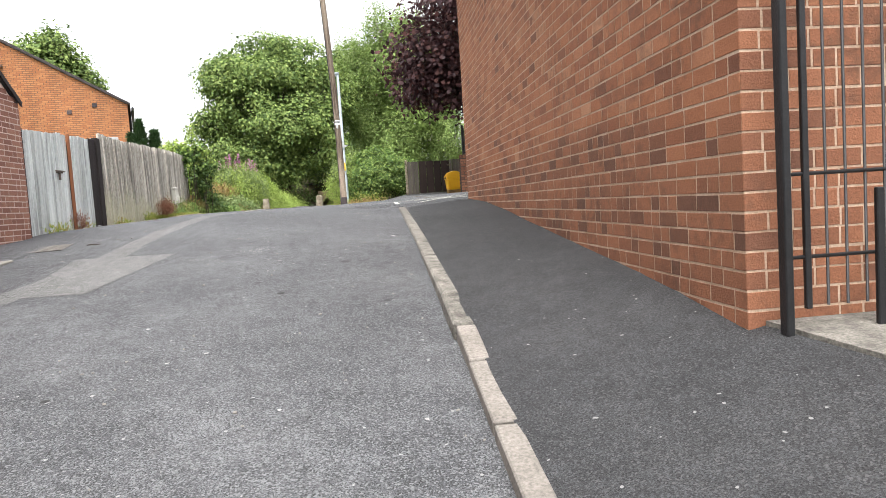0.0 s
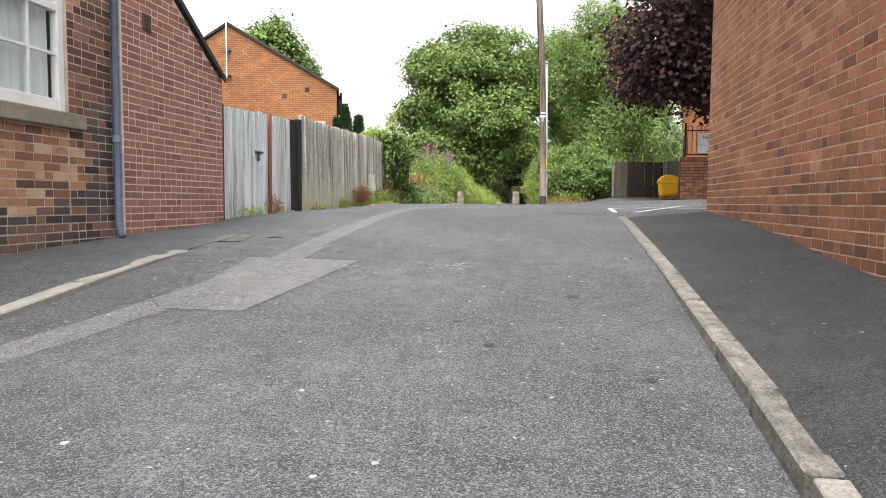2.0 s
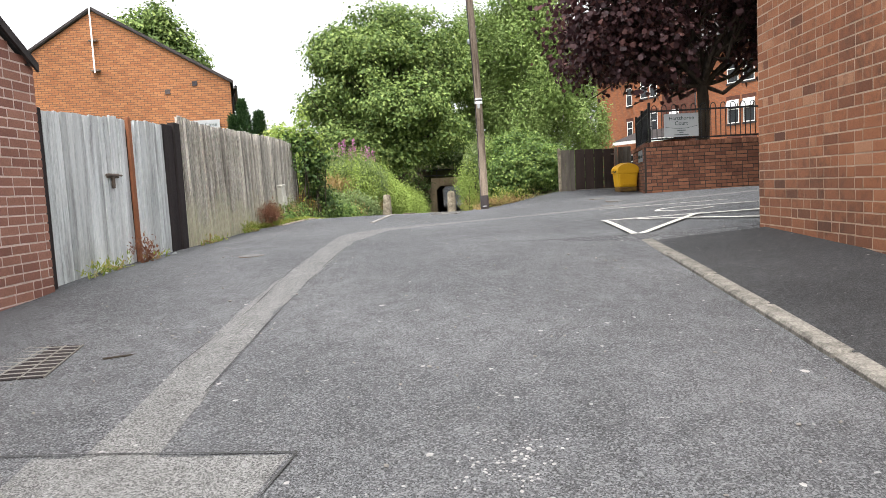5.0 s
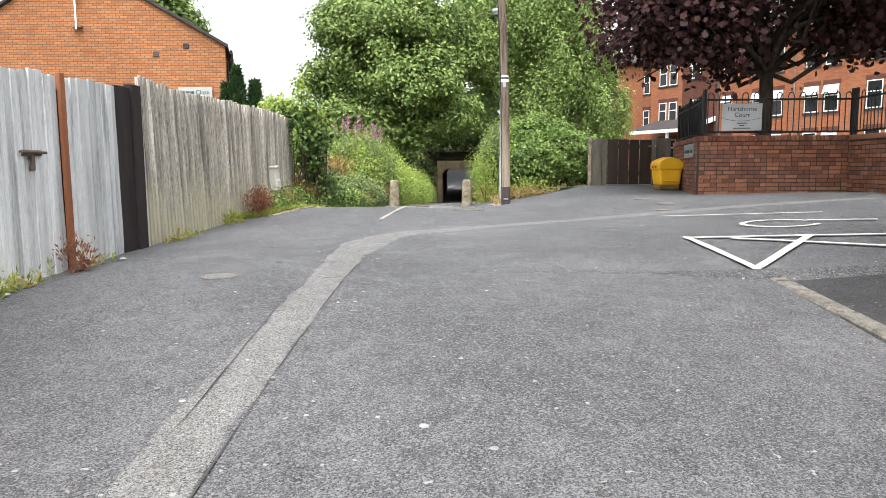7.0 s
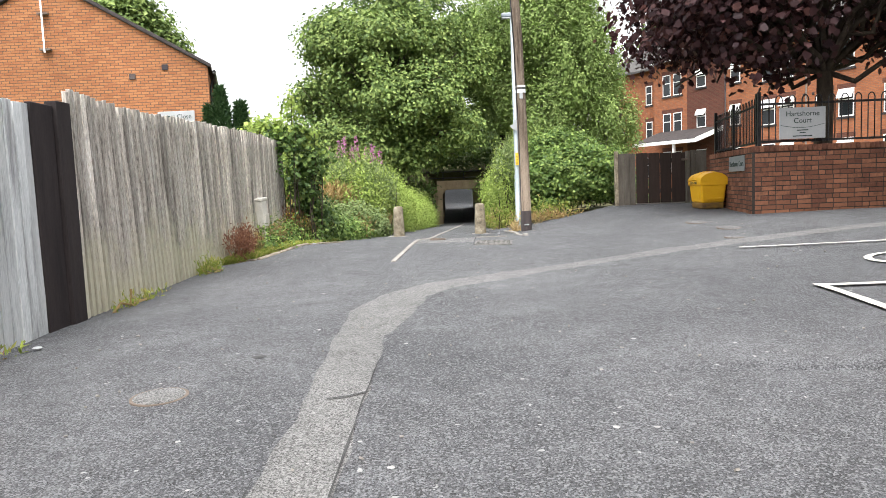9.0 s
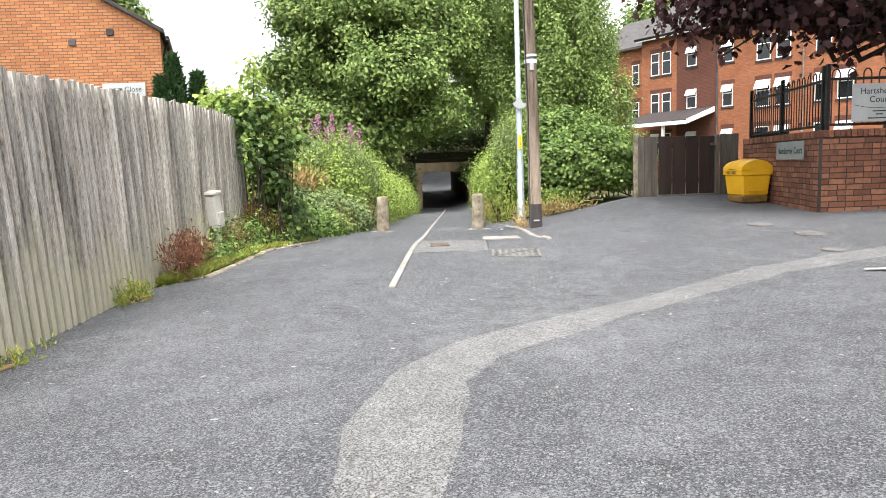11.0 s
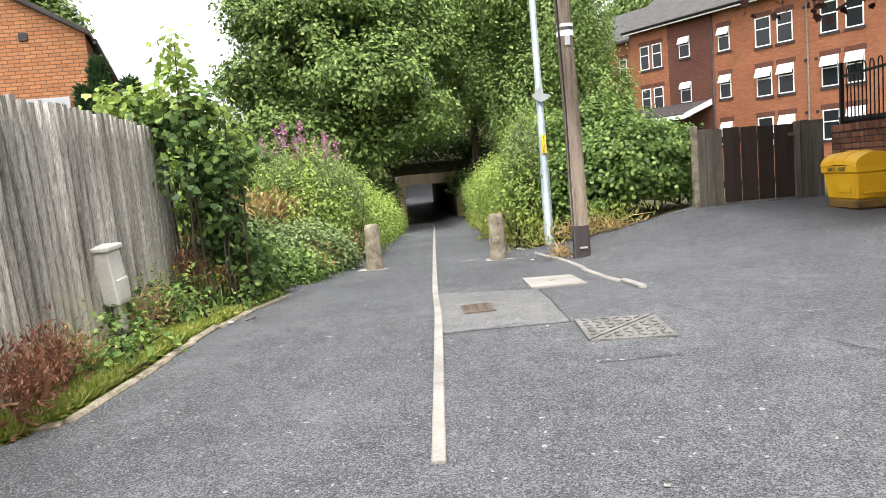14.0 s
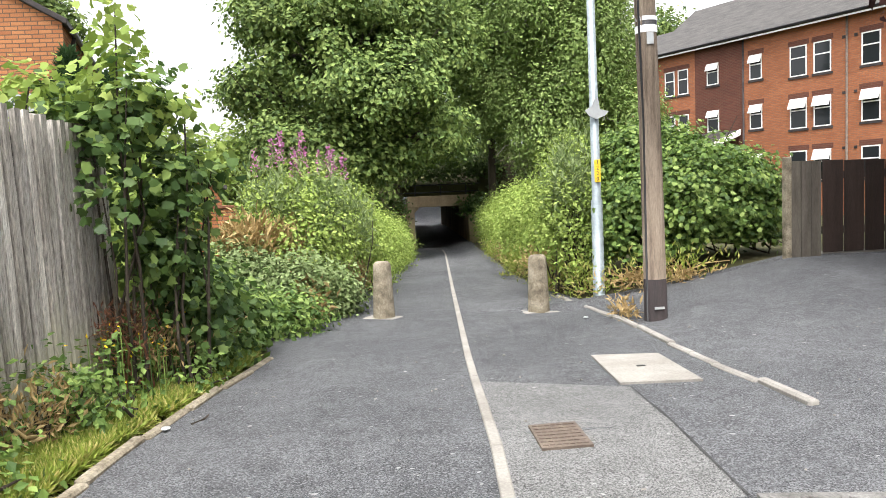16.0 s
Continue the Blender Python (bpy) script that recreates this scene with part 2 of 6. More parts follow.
M["black_paint"] = surface("black_paint", [(0.3, (0.008, 0.008, 0.009)), (0.7, (0.018, 0.018, 0.02))], 8, 90, 0.45, 0.25)
M["blue_paint"] = surface("blue_grey_pipe_paint", [(0.3, (0.09, 0.12, 0.19)), (0.7, (0.16, 0.19, 0.27))], 5, 60, 0.55, 0.2)
M["stone"] = surface("sandstone_sill", [(0.3, (0.2, 0.18, 0.13)), (0.7, (0.32, 0.29, 0.22))], 5, 60, 0.9, 0.4)
M["concrete"] = surface("weathered_concrete", [(0.3, (0.11, 0.09, 0.065)), (0.5, (0.24, 0.205, 0.15)), (0.75, (0.36, 0.32, 0.25))], 7, 60, 0.92, 0.8, grit=0.5)
M["concrete_pale"] = surface("pale_concrete", [(0.3, (0.21, 0.195, 0.175)), (0.7, (0.31, 0.295, 0.27))], 3, 70, 0.92, 0.4)
M["kerb"] = surface("kerb_stone", [(0.28, (0.075, 0.07, 0.062)), (0.5, (0.165, 0.155, 0.138)), (0.75, (0.25, 0.235, 0.208))], 9, 70, 0.92, 0.9, vary=0.15, grit=0.55)
M["kerb_pink"] = surface("pinkish_kerb", [(0.3, (0.15, 0.135, 0.12)), (0.7, (0.23, 0.21, 0.19))], 3, 60, 0.92, 0.4, vary=0.08, grit=0.45)
M["wood_silver"] = surface("silvered_boards", [(0.28, (0.26, 0.265, 0.27)), (0.45, (0.52, 0.545, 0.55)), (0.75, (0.74, 0.765, 0.77))], 1.6, 24, 0.9, 0.6, vary=0.2, stretch=(6, 6, 0.5), grit=0.4)
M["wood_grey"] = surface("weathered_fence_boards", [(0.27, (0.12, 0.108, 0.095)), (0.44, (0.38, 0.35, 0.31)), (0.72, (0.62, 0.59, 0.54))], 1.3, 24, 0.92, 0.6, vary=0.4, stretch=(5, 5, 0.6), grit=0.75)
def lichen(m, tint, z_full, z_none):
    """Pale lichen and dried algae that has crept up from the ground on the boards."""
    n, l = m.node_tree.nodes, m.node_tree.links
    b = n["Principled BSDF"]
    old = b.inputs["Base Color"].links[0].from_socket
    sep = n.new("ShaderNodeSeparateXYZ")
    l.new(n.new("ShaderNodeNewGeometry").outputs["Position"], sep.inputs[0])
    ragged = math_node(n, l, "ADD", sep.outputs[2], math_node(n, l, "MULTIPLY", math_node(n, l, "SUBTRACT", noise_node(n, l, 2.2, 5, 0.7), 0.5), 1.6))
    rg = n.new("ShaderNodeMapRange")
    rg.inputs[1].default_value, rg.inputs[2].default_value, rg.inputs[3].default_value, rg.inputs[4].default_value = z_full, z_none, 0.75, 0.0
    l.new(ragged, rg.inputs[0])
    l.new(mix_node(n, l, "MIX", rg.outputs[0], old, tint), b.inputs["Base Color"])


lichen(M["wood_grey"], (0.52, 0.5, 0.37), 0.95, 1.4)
M["wood_brown"] = surface("brown_stained_boards", [(0.3, (0.018, 0.012, 0.010)), (0.7, (0.036, 0.023, 0.019))], 2, 30, 0.8, 0.3, vary=0.15, stretch=(5, 5, 0.6))
M["wood_mid"] = surface("grey_brown_boards", [(0.3, (0.065, 0.056, 0.047)), (0.7, (0.135, 0.12, 0.1))], 2, 30, 0.9, 0.4, vary=0.15, stretch=(5, 5, 0.6))
# Tarred wood, and also the painted shade in board gaps and drain.
M["wood_black"] = surface("tarred_board_and_gap_shade", [(0.3, (0.014, 0.011, 0.012)), (0.7, (0.035, 0.027, 0.027))], 2, 30, 0.85, 0.3, stretch=(5, 5, 0.6))
M["wood_orange"] = surface("orange_brown_post", [(0.3, (0.2, 0.075, 0.035)), (0.7, (0.3, 0.12, 0.06))], 2, 30, 0.85, 0.3, stretch=(5, 5, 0.6))
M["wood_pole"] = surface("weathered_pole", [(0.3, (0.04, 0.028, 0.02)), (0.45, (0.14, 0.108, 0.082)), (0.75, (0.28, 0.23, 0.18))], 1.5, 26, 0.92, 0.8, stretch=(9, 9, 0.6), grit=0.45)
M["bark"] = surface("bark", [(0.3, (0.03, 0.024, 0.018)), (0.7, (0.075, 0.06, 0.045))], 3, 25, 0.95, 0.7, stretch=(3, 3, 0.8))
M["bark_pale"] = surface("birch_bark", [(0.35, (0.1, 0.085, 0.07)), (0.6, (0.35, 0.33, 0.3))], 3, 25, 0.9, 0.5, stretch=(1, 1, 3))
M["galvanised"] = surface("galvanised_steel", [(0.3, (0.22, 0.26, 0.28)), (0.7, (0.32, 0.36, 0.385))], 5, 40, 0.5, 0.1, metal=0.35, grit=0.12)
M["iron"] = surface("rusty_cast_iron", [(0.3, (0.11, 0.085, 0.07)), (0.7, (0.2, 0.16, 0.13))], 8, 90, 0.75, 0.4, metal=0.3)
M["steel_plate"] = surface("dull_checker_plate", [(0.3, (0.11, 0.105, 0.098)), (0.7, (0.22, 0.215, 0.205))], 7, 70, 0.7, 0.4, metal=0.15, grit=0.45)
M["road_paint"] = surface("worn_road_paint", [(0.25, (0.22, 0.22, 0.2)), (0.42, (0.5, 0.5, 0.44)), (0.8, (0.66, 0.66, 0.59))], 9, 110, 0.8, 0.4, grit=0.6)
M["yellow_plastic"] = surface("yellow_plastic", [(0.3, (0.68, 0.36, 0.012)), (0.7, (0.76, 0.43, 0.02))], 3, 60, 0.5, 0.08, grit=0.08)
M["yellow_dirty"] = surface("muddy_yellow_plastic", [(0.3, (0.1, 0.06, 0.03)), (0.7, (0.3, 0.17, 0.03))], 6, 60, 0.7, 0.1)
M["sign_white"] = surface("white_sign_board", [(0.3, (0.33, 0.345, 0.355)), (0.7, (0.4, 0.415, 0.42))], 2, 30, 0.4, 0.0, grit=0.05)
M["sign_grey"] = surface("silver_grey_sign", [(0.3, (0.2, 0.215, 0.215)), (0.7, (0.27, 0.285, 0.285))], 2, 30, 0.45, 0.0, grit=0.05)
M["ink"] = surface("dark_green_lettering", [(0.3, (0.03, 0.05, 0.045)), (0.7, (0.05, 0.07, 0.065))], 5, 50, 0.6, 0.0)
M["yellow_label"] = surface("yellow_label", [(0.3, (0.75, 0.5, 0.03)), (0.7, (0.8, 0.55, 0.05))], 5, 50, 0.5, 0.0)
M["box_white"] = surface("aged_white_plastic", [(0.3, (0.5, 0.48, 0.43)), (0.7, (0.64, 0.62, 0.57))], 4, 50, 0.6, 0.1, grit=0.15)
M["gum"] = surface("trodden_gum", [(0.3, (0.26, 0.255, 0.245)), (0.7, (0.42, 0.41, 0.4))], 6, 60, 0.9, 0.1)
M["glass"] = glass_stuff("window_glass")
M["curtain"] = surface("net_curtain", [(0.3, (0.68, 0.71, 0.71)), (0.7, (0.82, 0.84, 0.84))], 3, 14, 0.9, 0.3, stretch=(6, 6, 0.3))
# Stained tan, painted lighter to make up for the tree's shade.
M["tunnel_wall"] = surface("stained_tunnel_concrete", [(0.3, (0.2, 0.145, 0.09)), (0.7, (0.42, 0.33, 0.22))], 1.2, 30, 0.92, 0.5, stretch=(1, 1, 0.4))
M["leaf_big"] = leaf_stuff("broad_tree_leaves", [(0, (0.062, 0.105, 0.03)), (0.5, (0.13, 0.195, 0.05)), (1, (0.24, 0.31, 0.09))], 0.14, 0.6)
M["leaf_birch"] = leaf_stuff("birch_leaves", [(0, (0.11, 0.17, 0.045)), (0.5, (0.175, 0.25, 0.07)), (1, (0.26, 0.34, 0.11))])
# Shade on the embankment growth is put into these darker greens.
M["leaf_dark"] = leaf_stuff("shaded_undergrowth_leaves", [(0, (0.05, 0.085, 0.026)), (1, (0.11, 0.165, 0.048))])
M["leaf_copper"] = leaf_stuff("copper_leaves", [(0, (0.028, 0.013, 0.016)), (0.7, (0.06, 0.026, 0.028)), (1, (0.12, 0.055, 0.048))], 0.2)
M["leaf_lime"] = leaf_stuff("bright_green_leaves", [(0, (0.14, 0.205, 0.042)), (0.5, (0.235, 0.315, 0.07)), (1, (0.34, 0.42, 0.115))], 0.24, 0.6)
M["leaf_bush"] = leaf_stuff("sycamore_bush_leaves", [(0, (0.055, 0.105, 0.028)), (0.6, (0.125, 0.2, 0.045)), (1, (0.27, 0.36, 0.1))])
# Darker green holds the shade on the sapling's lower leaves.
M["leaf_sycamore"] = leaf_stuff("shaded_sycamore_leaves", [(0, (0.035, 0.07, 0.022)), (0.6, (0.085, 0.145, 0.036)), (1, (0.2, 0.28, 0.075))])
M["leaf_silver"] = leaf_stuff("silvery_weed_leaves", [(0, (0.11, 0.16, 0.055)), (1, (0.25, 0.31, 0.14))], 0.2, 0.65)
M["leaf_conifer"] = leaf_stuff("conifer_sprays", [(0, (0.026, 0.055, 0.024)), (1, (0.06, 0.115, 0.04))], 0.12)
M["grass"] = leaf_stuff("grass_blades", [(0, (0.15, 0.21, 0.036)), (0.6, (0.28, 0.33, 0.065)), (1, (0.46, 0.4, 0.16))])
M["dry_grass"] = leaf_stuff("dry_stems", [(0, (0.25, 0.17, 0.07)), (1, (0.48, 0.36, 0.18))], 0.2)
M["rusty_weed"] = leaf_stuff("red_brown_dock", [(0, (0.13, 0.05, 0.03)), (1, (0.3, 0.15, 0.09))], 0.2)
M["purple_flower"] = leaf_stuff("purple_petals", [(0, (0.28, 0.08, 0.19)), (0.5, (0.46, 0.17, 0.36)), (1, (0.56, 0.3, 0.48))], 0.3)
M["yellow_flower"] = leaf_stuff("yellow_petals", [(0, (0.65, 0.45, 0.02)), (1, (0.75, 0.55, 0.03))], 0.3)

# ---- building helpers ----
def quick_mesh(name, verts, faces, mat=None, smooth=False):
    """A mesh from arrays; faces all with the same number of corners."""
    verts, faces = np.asarray(verts, dtype=np.float32), np.asarray(faces, dtype=np.int32)
    me = bpy.data.meshes.new(name)
    n, k = faces.shape
    me.vertices.add(len(verts))
    me.vertices.foreach_set("co", verts.ravel())
    me.loops.add(n * k)
    me.loops.foreach_set("vertex_index", faces.ravel())
    me.polygons.add(n)
    me.polygons.foreach_set("loop_start", np.arange(0, n * k, k, dtype=np.int32))
    me.polygons.foreach_set("use_smooth", np.full(n, smooth))
    me.update(calc_edges=True)
    me.validate()
    if mat:
        me.materials.append(mat)
    return me


def bm_mesh(name, bm, mat, smooth=False):
    bmesh.ops.recalc_face_normals(bm, faces=bm.faces)
    me = bpy.data.meshes.new(name)
    bm.to_mesh(me)
    bm.free()
    me.materials.append(mat)
    if smooth:
        me.polygons.foreach_set("use_smooth", [True] * len(me.polygons))
    return me


def thing(name, loc, label, category, group="", turn=0):
    ob = new(name)
    ob.location = loc
    ob.rotation_euler = (0, 0, radians(turn))
    ob.empty_display_size = 0.1
    return tagged(ob, label, category, group)


def part(name, me, parent, label="", loc=None):
    ob = new(name, me)
    ob.parent = parent
    if loc is not None:
        ob.location = loc
    if label:
        tagged(ob, label)
    return ob


def structure(name, me, label):
    return tagged(new(name, me), label, "", "", "structure")


def add_box(bm, x0, x1, y0, y1, z0, z1, bevel=0.0, skew=None):
    vs = [bm.verts.new((x, y, z)) for z in (z0, z1) for x, y in ((x0, y0), (x1, y0), (x1, y1), (x0, y1))]
    if skew:
        for v in vs:
            v.co = Vector(skew(*v.co))
    fs = [bm.faces.new([vs[i] for i in q]) for q in ((3, 2, 1, 0), (4, 5, 6, 7), (0, 1, 5, 4), (1, 2, 6, 5), (2, 3, 7, 6), (3, 0, 4, 7))]
    if bevel:
        es = {e for f in fs for e in f.edges}
        bmesh.ops.bevel(bm, geom=list(es), offset=bevel, segments=1, affect="EDGES")
    return vs


def box_mesh(name, x0, x1, y0, y1, z0, z1, mat, bevel=0.0, skew=None):
    bm = bmesh.new()
    add_box(bm, x0, x1, y0, y1, z0, z1, bevel, skew)
    return bm_mesh(name, bm, mat)


def tube_arrays(points, radii, sides=8, cap=True):
    points = [Vector(p) for p in points]
    V, F = [], []
    for i, p in enumerate(points):
        d = (points[min(i + 1, len(points) - 1)] - points[max(i - 1, 0)]).normalized()
        a = d.cross(Vector((0.3, 0.9, 0.1))).normalized() if abs(d.y) < 0.9 else d.cross(Vector((1, 0, 0.1))).normalized()
        b = d.cross(a)
        r = radii[i] if isinstance(radii, (list, tuple)) else radii
        for s in range(sides):
            w = 2 * math.pi * s / sides
            V.append(tuple(p + a * (r * math.cos(w)) + b * (r * math.sin(w))))
    for i in range(len(points) - 1):
        for s in range(sides):
            t = (s + 1) % sides
            F.append((i * sides + s, i * sides + t, (i + 1) * sides + t, (i + 1) * sides + s))
    if cap:
        for base in (0, (len(points) - 1) * sides):
            V.append(tuple(points[0] if base == 0 else points[-1]))
            c = len(V) - 1
            for s in range(0, sides):
                F.append((base + s, base + (s + 1) % sides, c, c))
    return V, F


def poly_mesh(name, V, F, mat, smooth=False):
    me = bpy.data.meshes.new(name)
    clean = []
    for f in F:
        g = []
        for i in f:
            if i not in g:
                g.append(i)
        clean.append(g)
    me.from_pydata([tuple(v) for v in V], [], clean)
    me.update()
    me.materials.append(mat)
    if smooth:
        me.polygons.foreach_set("use_smooth", [True] * len(me.polygons))
    return me


def tube_mesh(name, points, radii, mat, sides=8, smooth=True):
    V, F = tube_arrays(points, radii, sides)
    return poly_mesh(name, V, F, mat, smooth)


def joined(name, pieces, mat, smooth=False):
    V, F = [], []
    for v, f in pieces:
        o = len(V)
        V += list(v)
        F += [tuple(i + o for i in q) for q in f]
    return poly_mesh(name, V, F, mat, smooth)


def text_mesh(name, words, size, mat, depth=0.002):
    cu = bpy.data.curves.new(name, "FONT")
    cu.body, cu.size, cu.extrude, cu.align_x, cu.align_y = words, size, depth, "CENTER", "CENTER"
    tmp = bpy.data.objects.new(name, cu)
    me = bpy.data.meshes.new_from_object(tmp)
    bpy.data.objects.remove(tmp)
    bpy.data.curves.remove(cu)
    me.materials.clear()
    me.materials.append(mat)
    return me


def turned(me, m):
    me.transform(m)
    return me


# ---- lie of the land ----
PROFILE_Y = [-60, -10, 0, 1.9, 4.3, 5.4, 6.5, 7.5, 9.6, 11.1, 13.5, 14.4, 16.5, 19.7, 21.7, 22.6, 24.7, 26, 27.8, 52, 76, 84, 95, 110, 200]
PROFILE_Z = [-4, -1.9, -.85, -.63, -.35, -.17, -.03, .1, .36, .49, .67, .725, .765, .785, .83, .82, .67, .60, .53, -.5, -.5, .5, 2.4, 4.5, 8]


def ease(a, b, x):
    t = np.clip((x - a) / (b - a), 0, 1)
    return t * t * (3 - 2 * t)


def ground(x, y):
    z = np.interp(y, PROFILE_Y, PROFILE_Z)
    z = z - np.interp(y, [3.5, 6.2, 8.5], [.055, .075, .09]) * (1 - ease(13, 17, y)) * np.clip((x - 0.2) / 1.7, 0, 1) ** 2
    z = z - 0.10 * (1 - ease(15, 26, y)) * np.clip((-1.5 - x) / 2.3, 0, 1) ** 2
    z = z + np.interp(y, [21.5, 25, 27.8, 34, 45, 72, 80], [0, .31, .55, .7, .7, .7, 0]) * np.clip((x - .3) / 2.8, 0, 1)
    return z + 0.05 * np.clip(x - 2.2, 0, 4) * ease(13, 15, y) * (1 - ease(20, 26, y))


def gz(x, y):
    return float(ground(np.float64(x), np.float64(y)))


def left_edge(y):
    return np.interp(y, [-60, 20.2, 20.75, 21.4, 22.3, 23.6, 25.5, 26.6, 27.6, 29.2, 31.4, 40, 47.8, 52, 77, 80], [-3.95, -3.95, -3.42, -3.29, -3.22, -3.14, -3.0, -3.25, -3.3, -2.5, -2.45, -2.0, -1.6, -1.3, -1.3, -3])


def right_edge(y):
    return np.interp(y, [-60, 14.6, 14.7, 18, 27.0, 27.75, 27.85, 30, 33, 45, 52, 77, 80], [3.4, 3.4, 8.6, 8.6, 8.6, 5.6, .62, .5, .5, 1.05, 1.45, 1.45, 3])


def strip_mesh(name, left, right, y0, y1, step, cols, mat, lift):
    ys = np.arange(y0, y1 + 1e-6, step)
    V = []
    for y in ys:
        xs = np.linspace(left(y), right(y), cols + 1)
        V += [(x, y, z + lift) for x, z in zip(xs, ground(xs, np.full_like(xs, y)))]
    F = [(i * (cols + 1) + j, i * (cols + 1) + j + 1, (i + 1) * (cols + 1) + j + 1, (i + 1) * (cols + 1) + j) for i in range(len(ys) - 1) for j in range(cols)]
    return quick_mesh(name, V, F, mat, True)


# earth sheet to the horizon, a little under the paved surfaces
def axis(far, near, step):
    a = list(np.arange(near[0], near[1] + 1e-6, step))
    out, d = [], step
    x = near[1]
    while x < far:
        d *= 1.5
        x += d
        out.append(min(x, far))
    low, d, x = [], step, near[0]
    while x > -far:
        d *= 1.5
        x -= d
        low.append(max(x, -far))
    return np.array(low[::-1] + a + out)


gx, gy = axis(900, (-14, 16), 0.5), axis(900, (-4, 84), 0.5)
GX, GY = np.meshgrid(gx, gy)
GZ = ground(GX, GY) - 0.05
paved = (GX > left_edge(GY)) & (GX < right_edge(GY))
bank = np.where(paved, 0, np.clip(np.minimum(np.abs(GX - left_edge(GY)), np.abs(GX - right_edge(GY))), 0, 1)) * ease(20, 21, GY)
GZ = GZ + 0.22 * bank * (GX < 0) - 0.06 * (1 - bank)
V = np.stack([GX, GY, GZ], -1).reshape(-1, 3)
nx = len(gx)
idx = np.arange(len(V)).reshape(len(gy), nx)
F = np.stack([idx[:-1, :-1], idx[:-1, 1:], idx[1:, 1:], idx[1:, :-1]], -1).reshape(-1, 4)
structure("ground", quick_mesh("ground", V, F, M["soil"], True), "brown earth and rough grass around the street")
structure("road", strip_mesh("road", left_edge, right_edge, -20, 120, 0.2, 84, M["asphalt"], 0.0), "worn grey asphalt road over a crest into a path")


def drape(name, corners, mat, lift, label, n=8):
    """A quad of corners (x, y), laid over the ground."""
    a, b, c, d = [Vector((*p, 0)) for p in corners]
    V, F = [], []
    for i in range(n + 1):
        for j in range(n + 1):
            p = a.lerp(b, j / n).lerp(d.lerp(c, j / n), i / n)
            V.append((p.x, p.y, gz(p.x, p.y) + lift))
    for i in range(n):
        for j in range(n):
            k = i * (n + 1) + j
            F.append((k, k + 1, k + n + 2, k + n + 1))
    return structure(name, quick_mesh(name, V, F, mat, True), label)


def ribbon(name, mid, widths, mat, lift, label, step=0.15, wander=0.0):
    """A band of the given widths along a line (x, y), laid over the ground."""
    pts, ws = [], []
    for (p, q, w0, w1) in zip(mid, mid[1:], widths, widths[1:]):
        n = max(1, int((Vector(q) - Vector(p)).length / step))
        for i in range(n):
            pts.append(Vector(p).lerp(Vector(q), i / n))
            ws.append(w0 + (w1 - w0) * i / n)
    pts.append(Vector(mid[-1]))
    ws.append(widths[-1])
    V, F = [], []
    for i, p in enumerate(pts):
        d = (pts[min(i + 1, len(pts) - 1)] - pts[max(i - 1, 0)]).normalized()
        s = Vector((-d.y, d.x))
        wl_ = ws[i] / 2 + wander * noise.noise((p.x * 3, p.y * 3, 1))
        wr_ = ws[i] / 2 + wander * noise.noise((p.x * 3, p.y * 3, 9))
        for k in (-1, -0.33, 0.33, 1):
            q = p + s * (k * (wl_ if k > 0 else wr_))
            V.append((q.x, q.y, gz(q.x, q.y) + lift))
    for i in range(len(pts) - 1):
        for j in range(3):
            F.append((i * 4 + j, i * 4 + j + 1, i * 4 + j + 5, i * 4 + j + 4))
    return structure(name, quick_mesh(name, V, F, mat, True), label)


# paler reinstated trench and patches in the road
ribbon("trench_patch", [(-2.45, 5.8), (-1.9, 7.03), (-1.6, 8.05), (-1.42, 9.0), (-1.3, 9.68), (-1.35, 10.7), (-1.38, 12.3), (-1.34, 13.5), (-1.34, 14.5), (-1.37, 15.6), (-1.31, 16.4), (-1.2, 17.05), (-.95, 17.52), (-.66, 17.8), (-.3, 18.08), (.02, 18.36), (.35, 18.58), (.87, 18.99), (1.48, 19.48), (2.0, 19.88), (2.9, 20.2), (4.6, 20.6), (6.5, 20.8)],
       [.3, .3, .3, .3, .3, .28, .28, .28, .28, .32, .5, .42, .4, .4, .4, .32, .31, .31, .33, .36, .4, .42, .42], M["asphalt_pale"], 0.003, "pale strip of newer asphalt across the road", wander=0.035)
drape("road_patch", [(-1.55, 7.98), (-0.96, 7.97), (-0.63, 9.6), (-1.66, 9.66)], M["asphalt_pale"], 0.004, "pale square repair patch in the road")
drape("path_patch", [(-1.36, 21.72), (-0.44, 21.7), (-0.31, 23.5), (-1.23, 23.95)], M["asphalt_pale"], 0.003, "pale repair patch beside the path line")
drape("plate_patch", [(-0.54, 20.72), (-0.05, 20.72), (0.05, 21.1), (-0.47, 21.16)], M["asphalt"], 0.004, "grey repair patch before the cover")
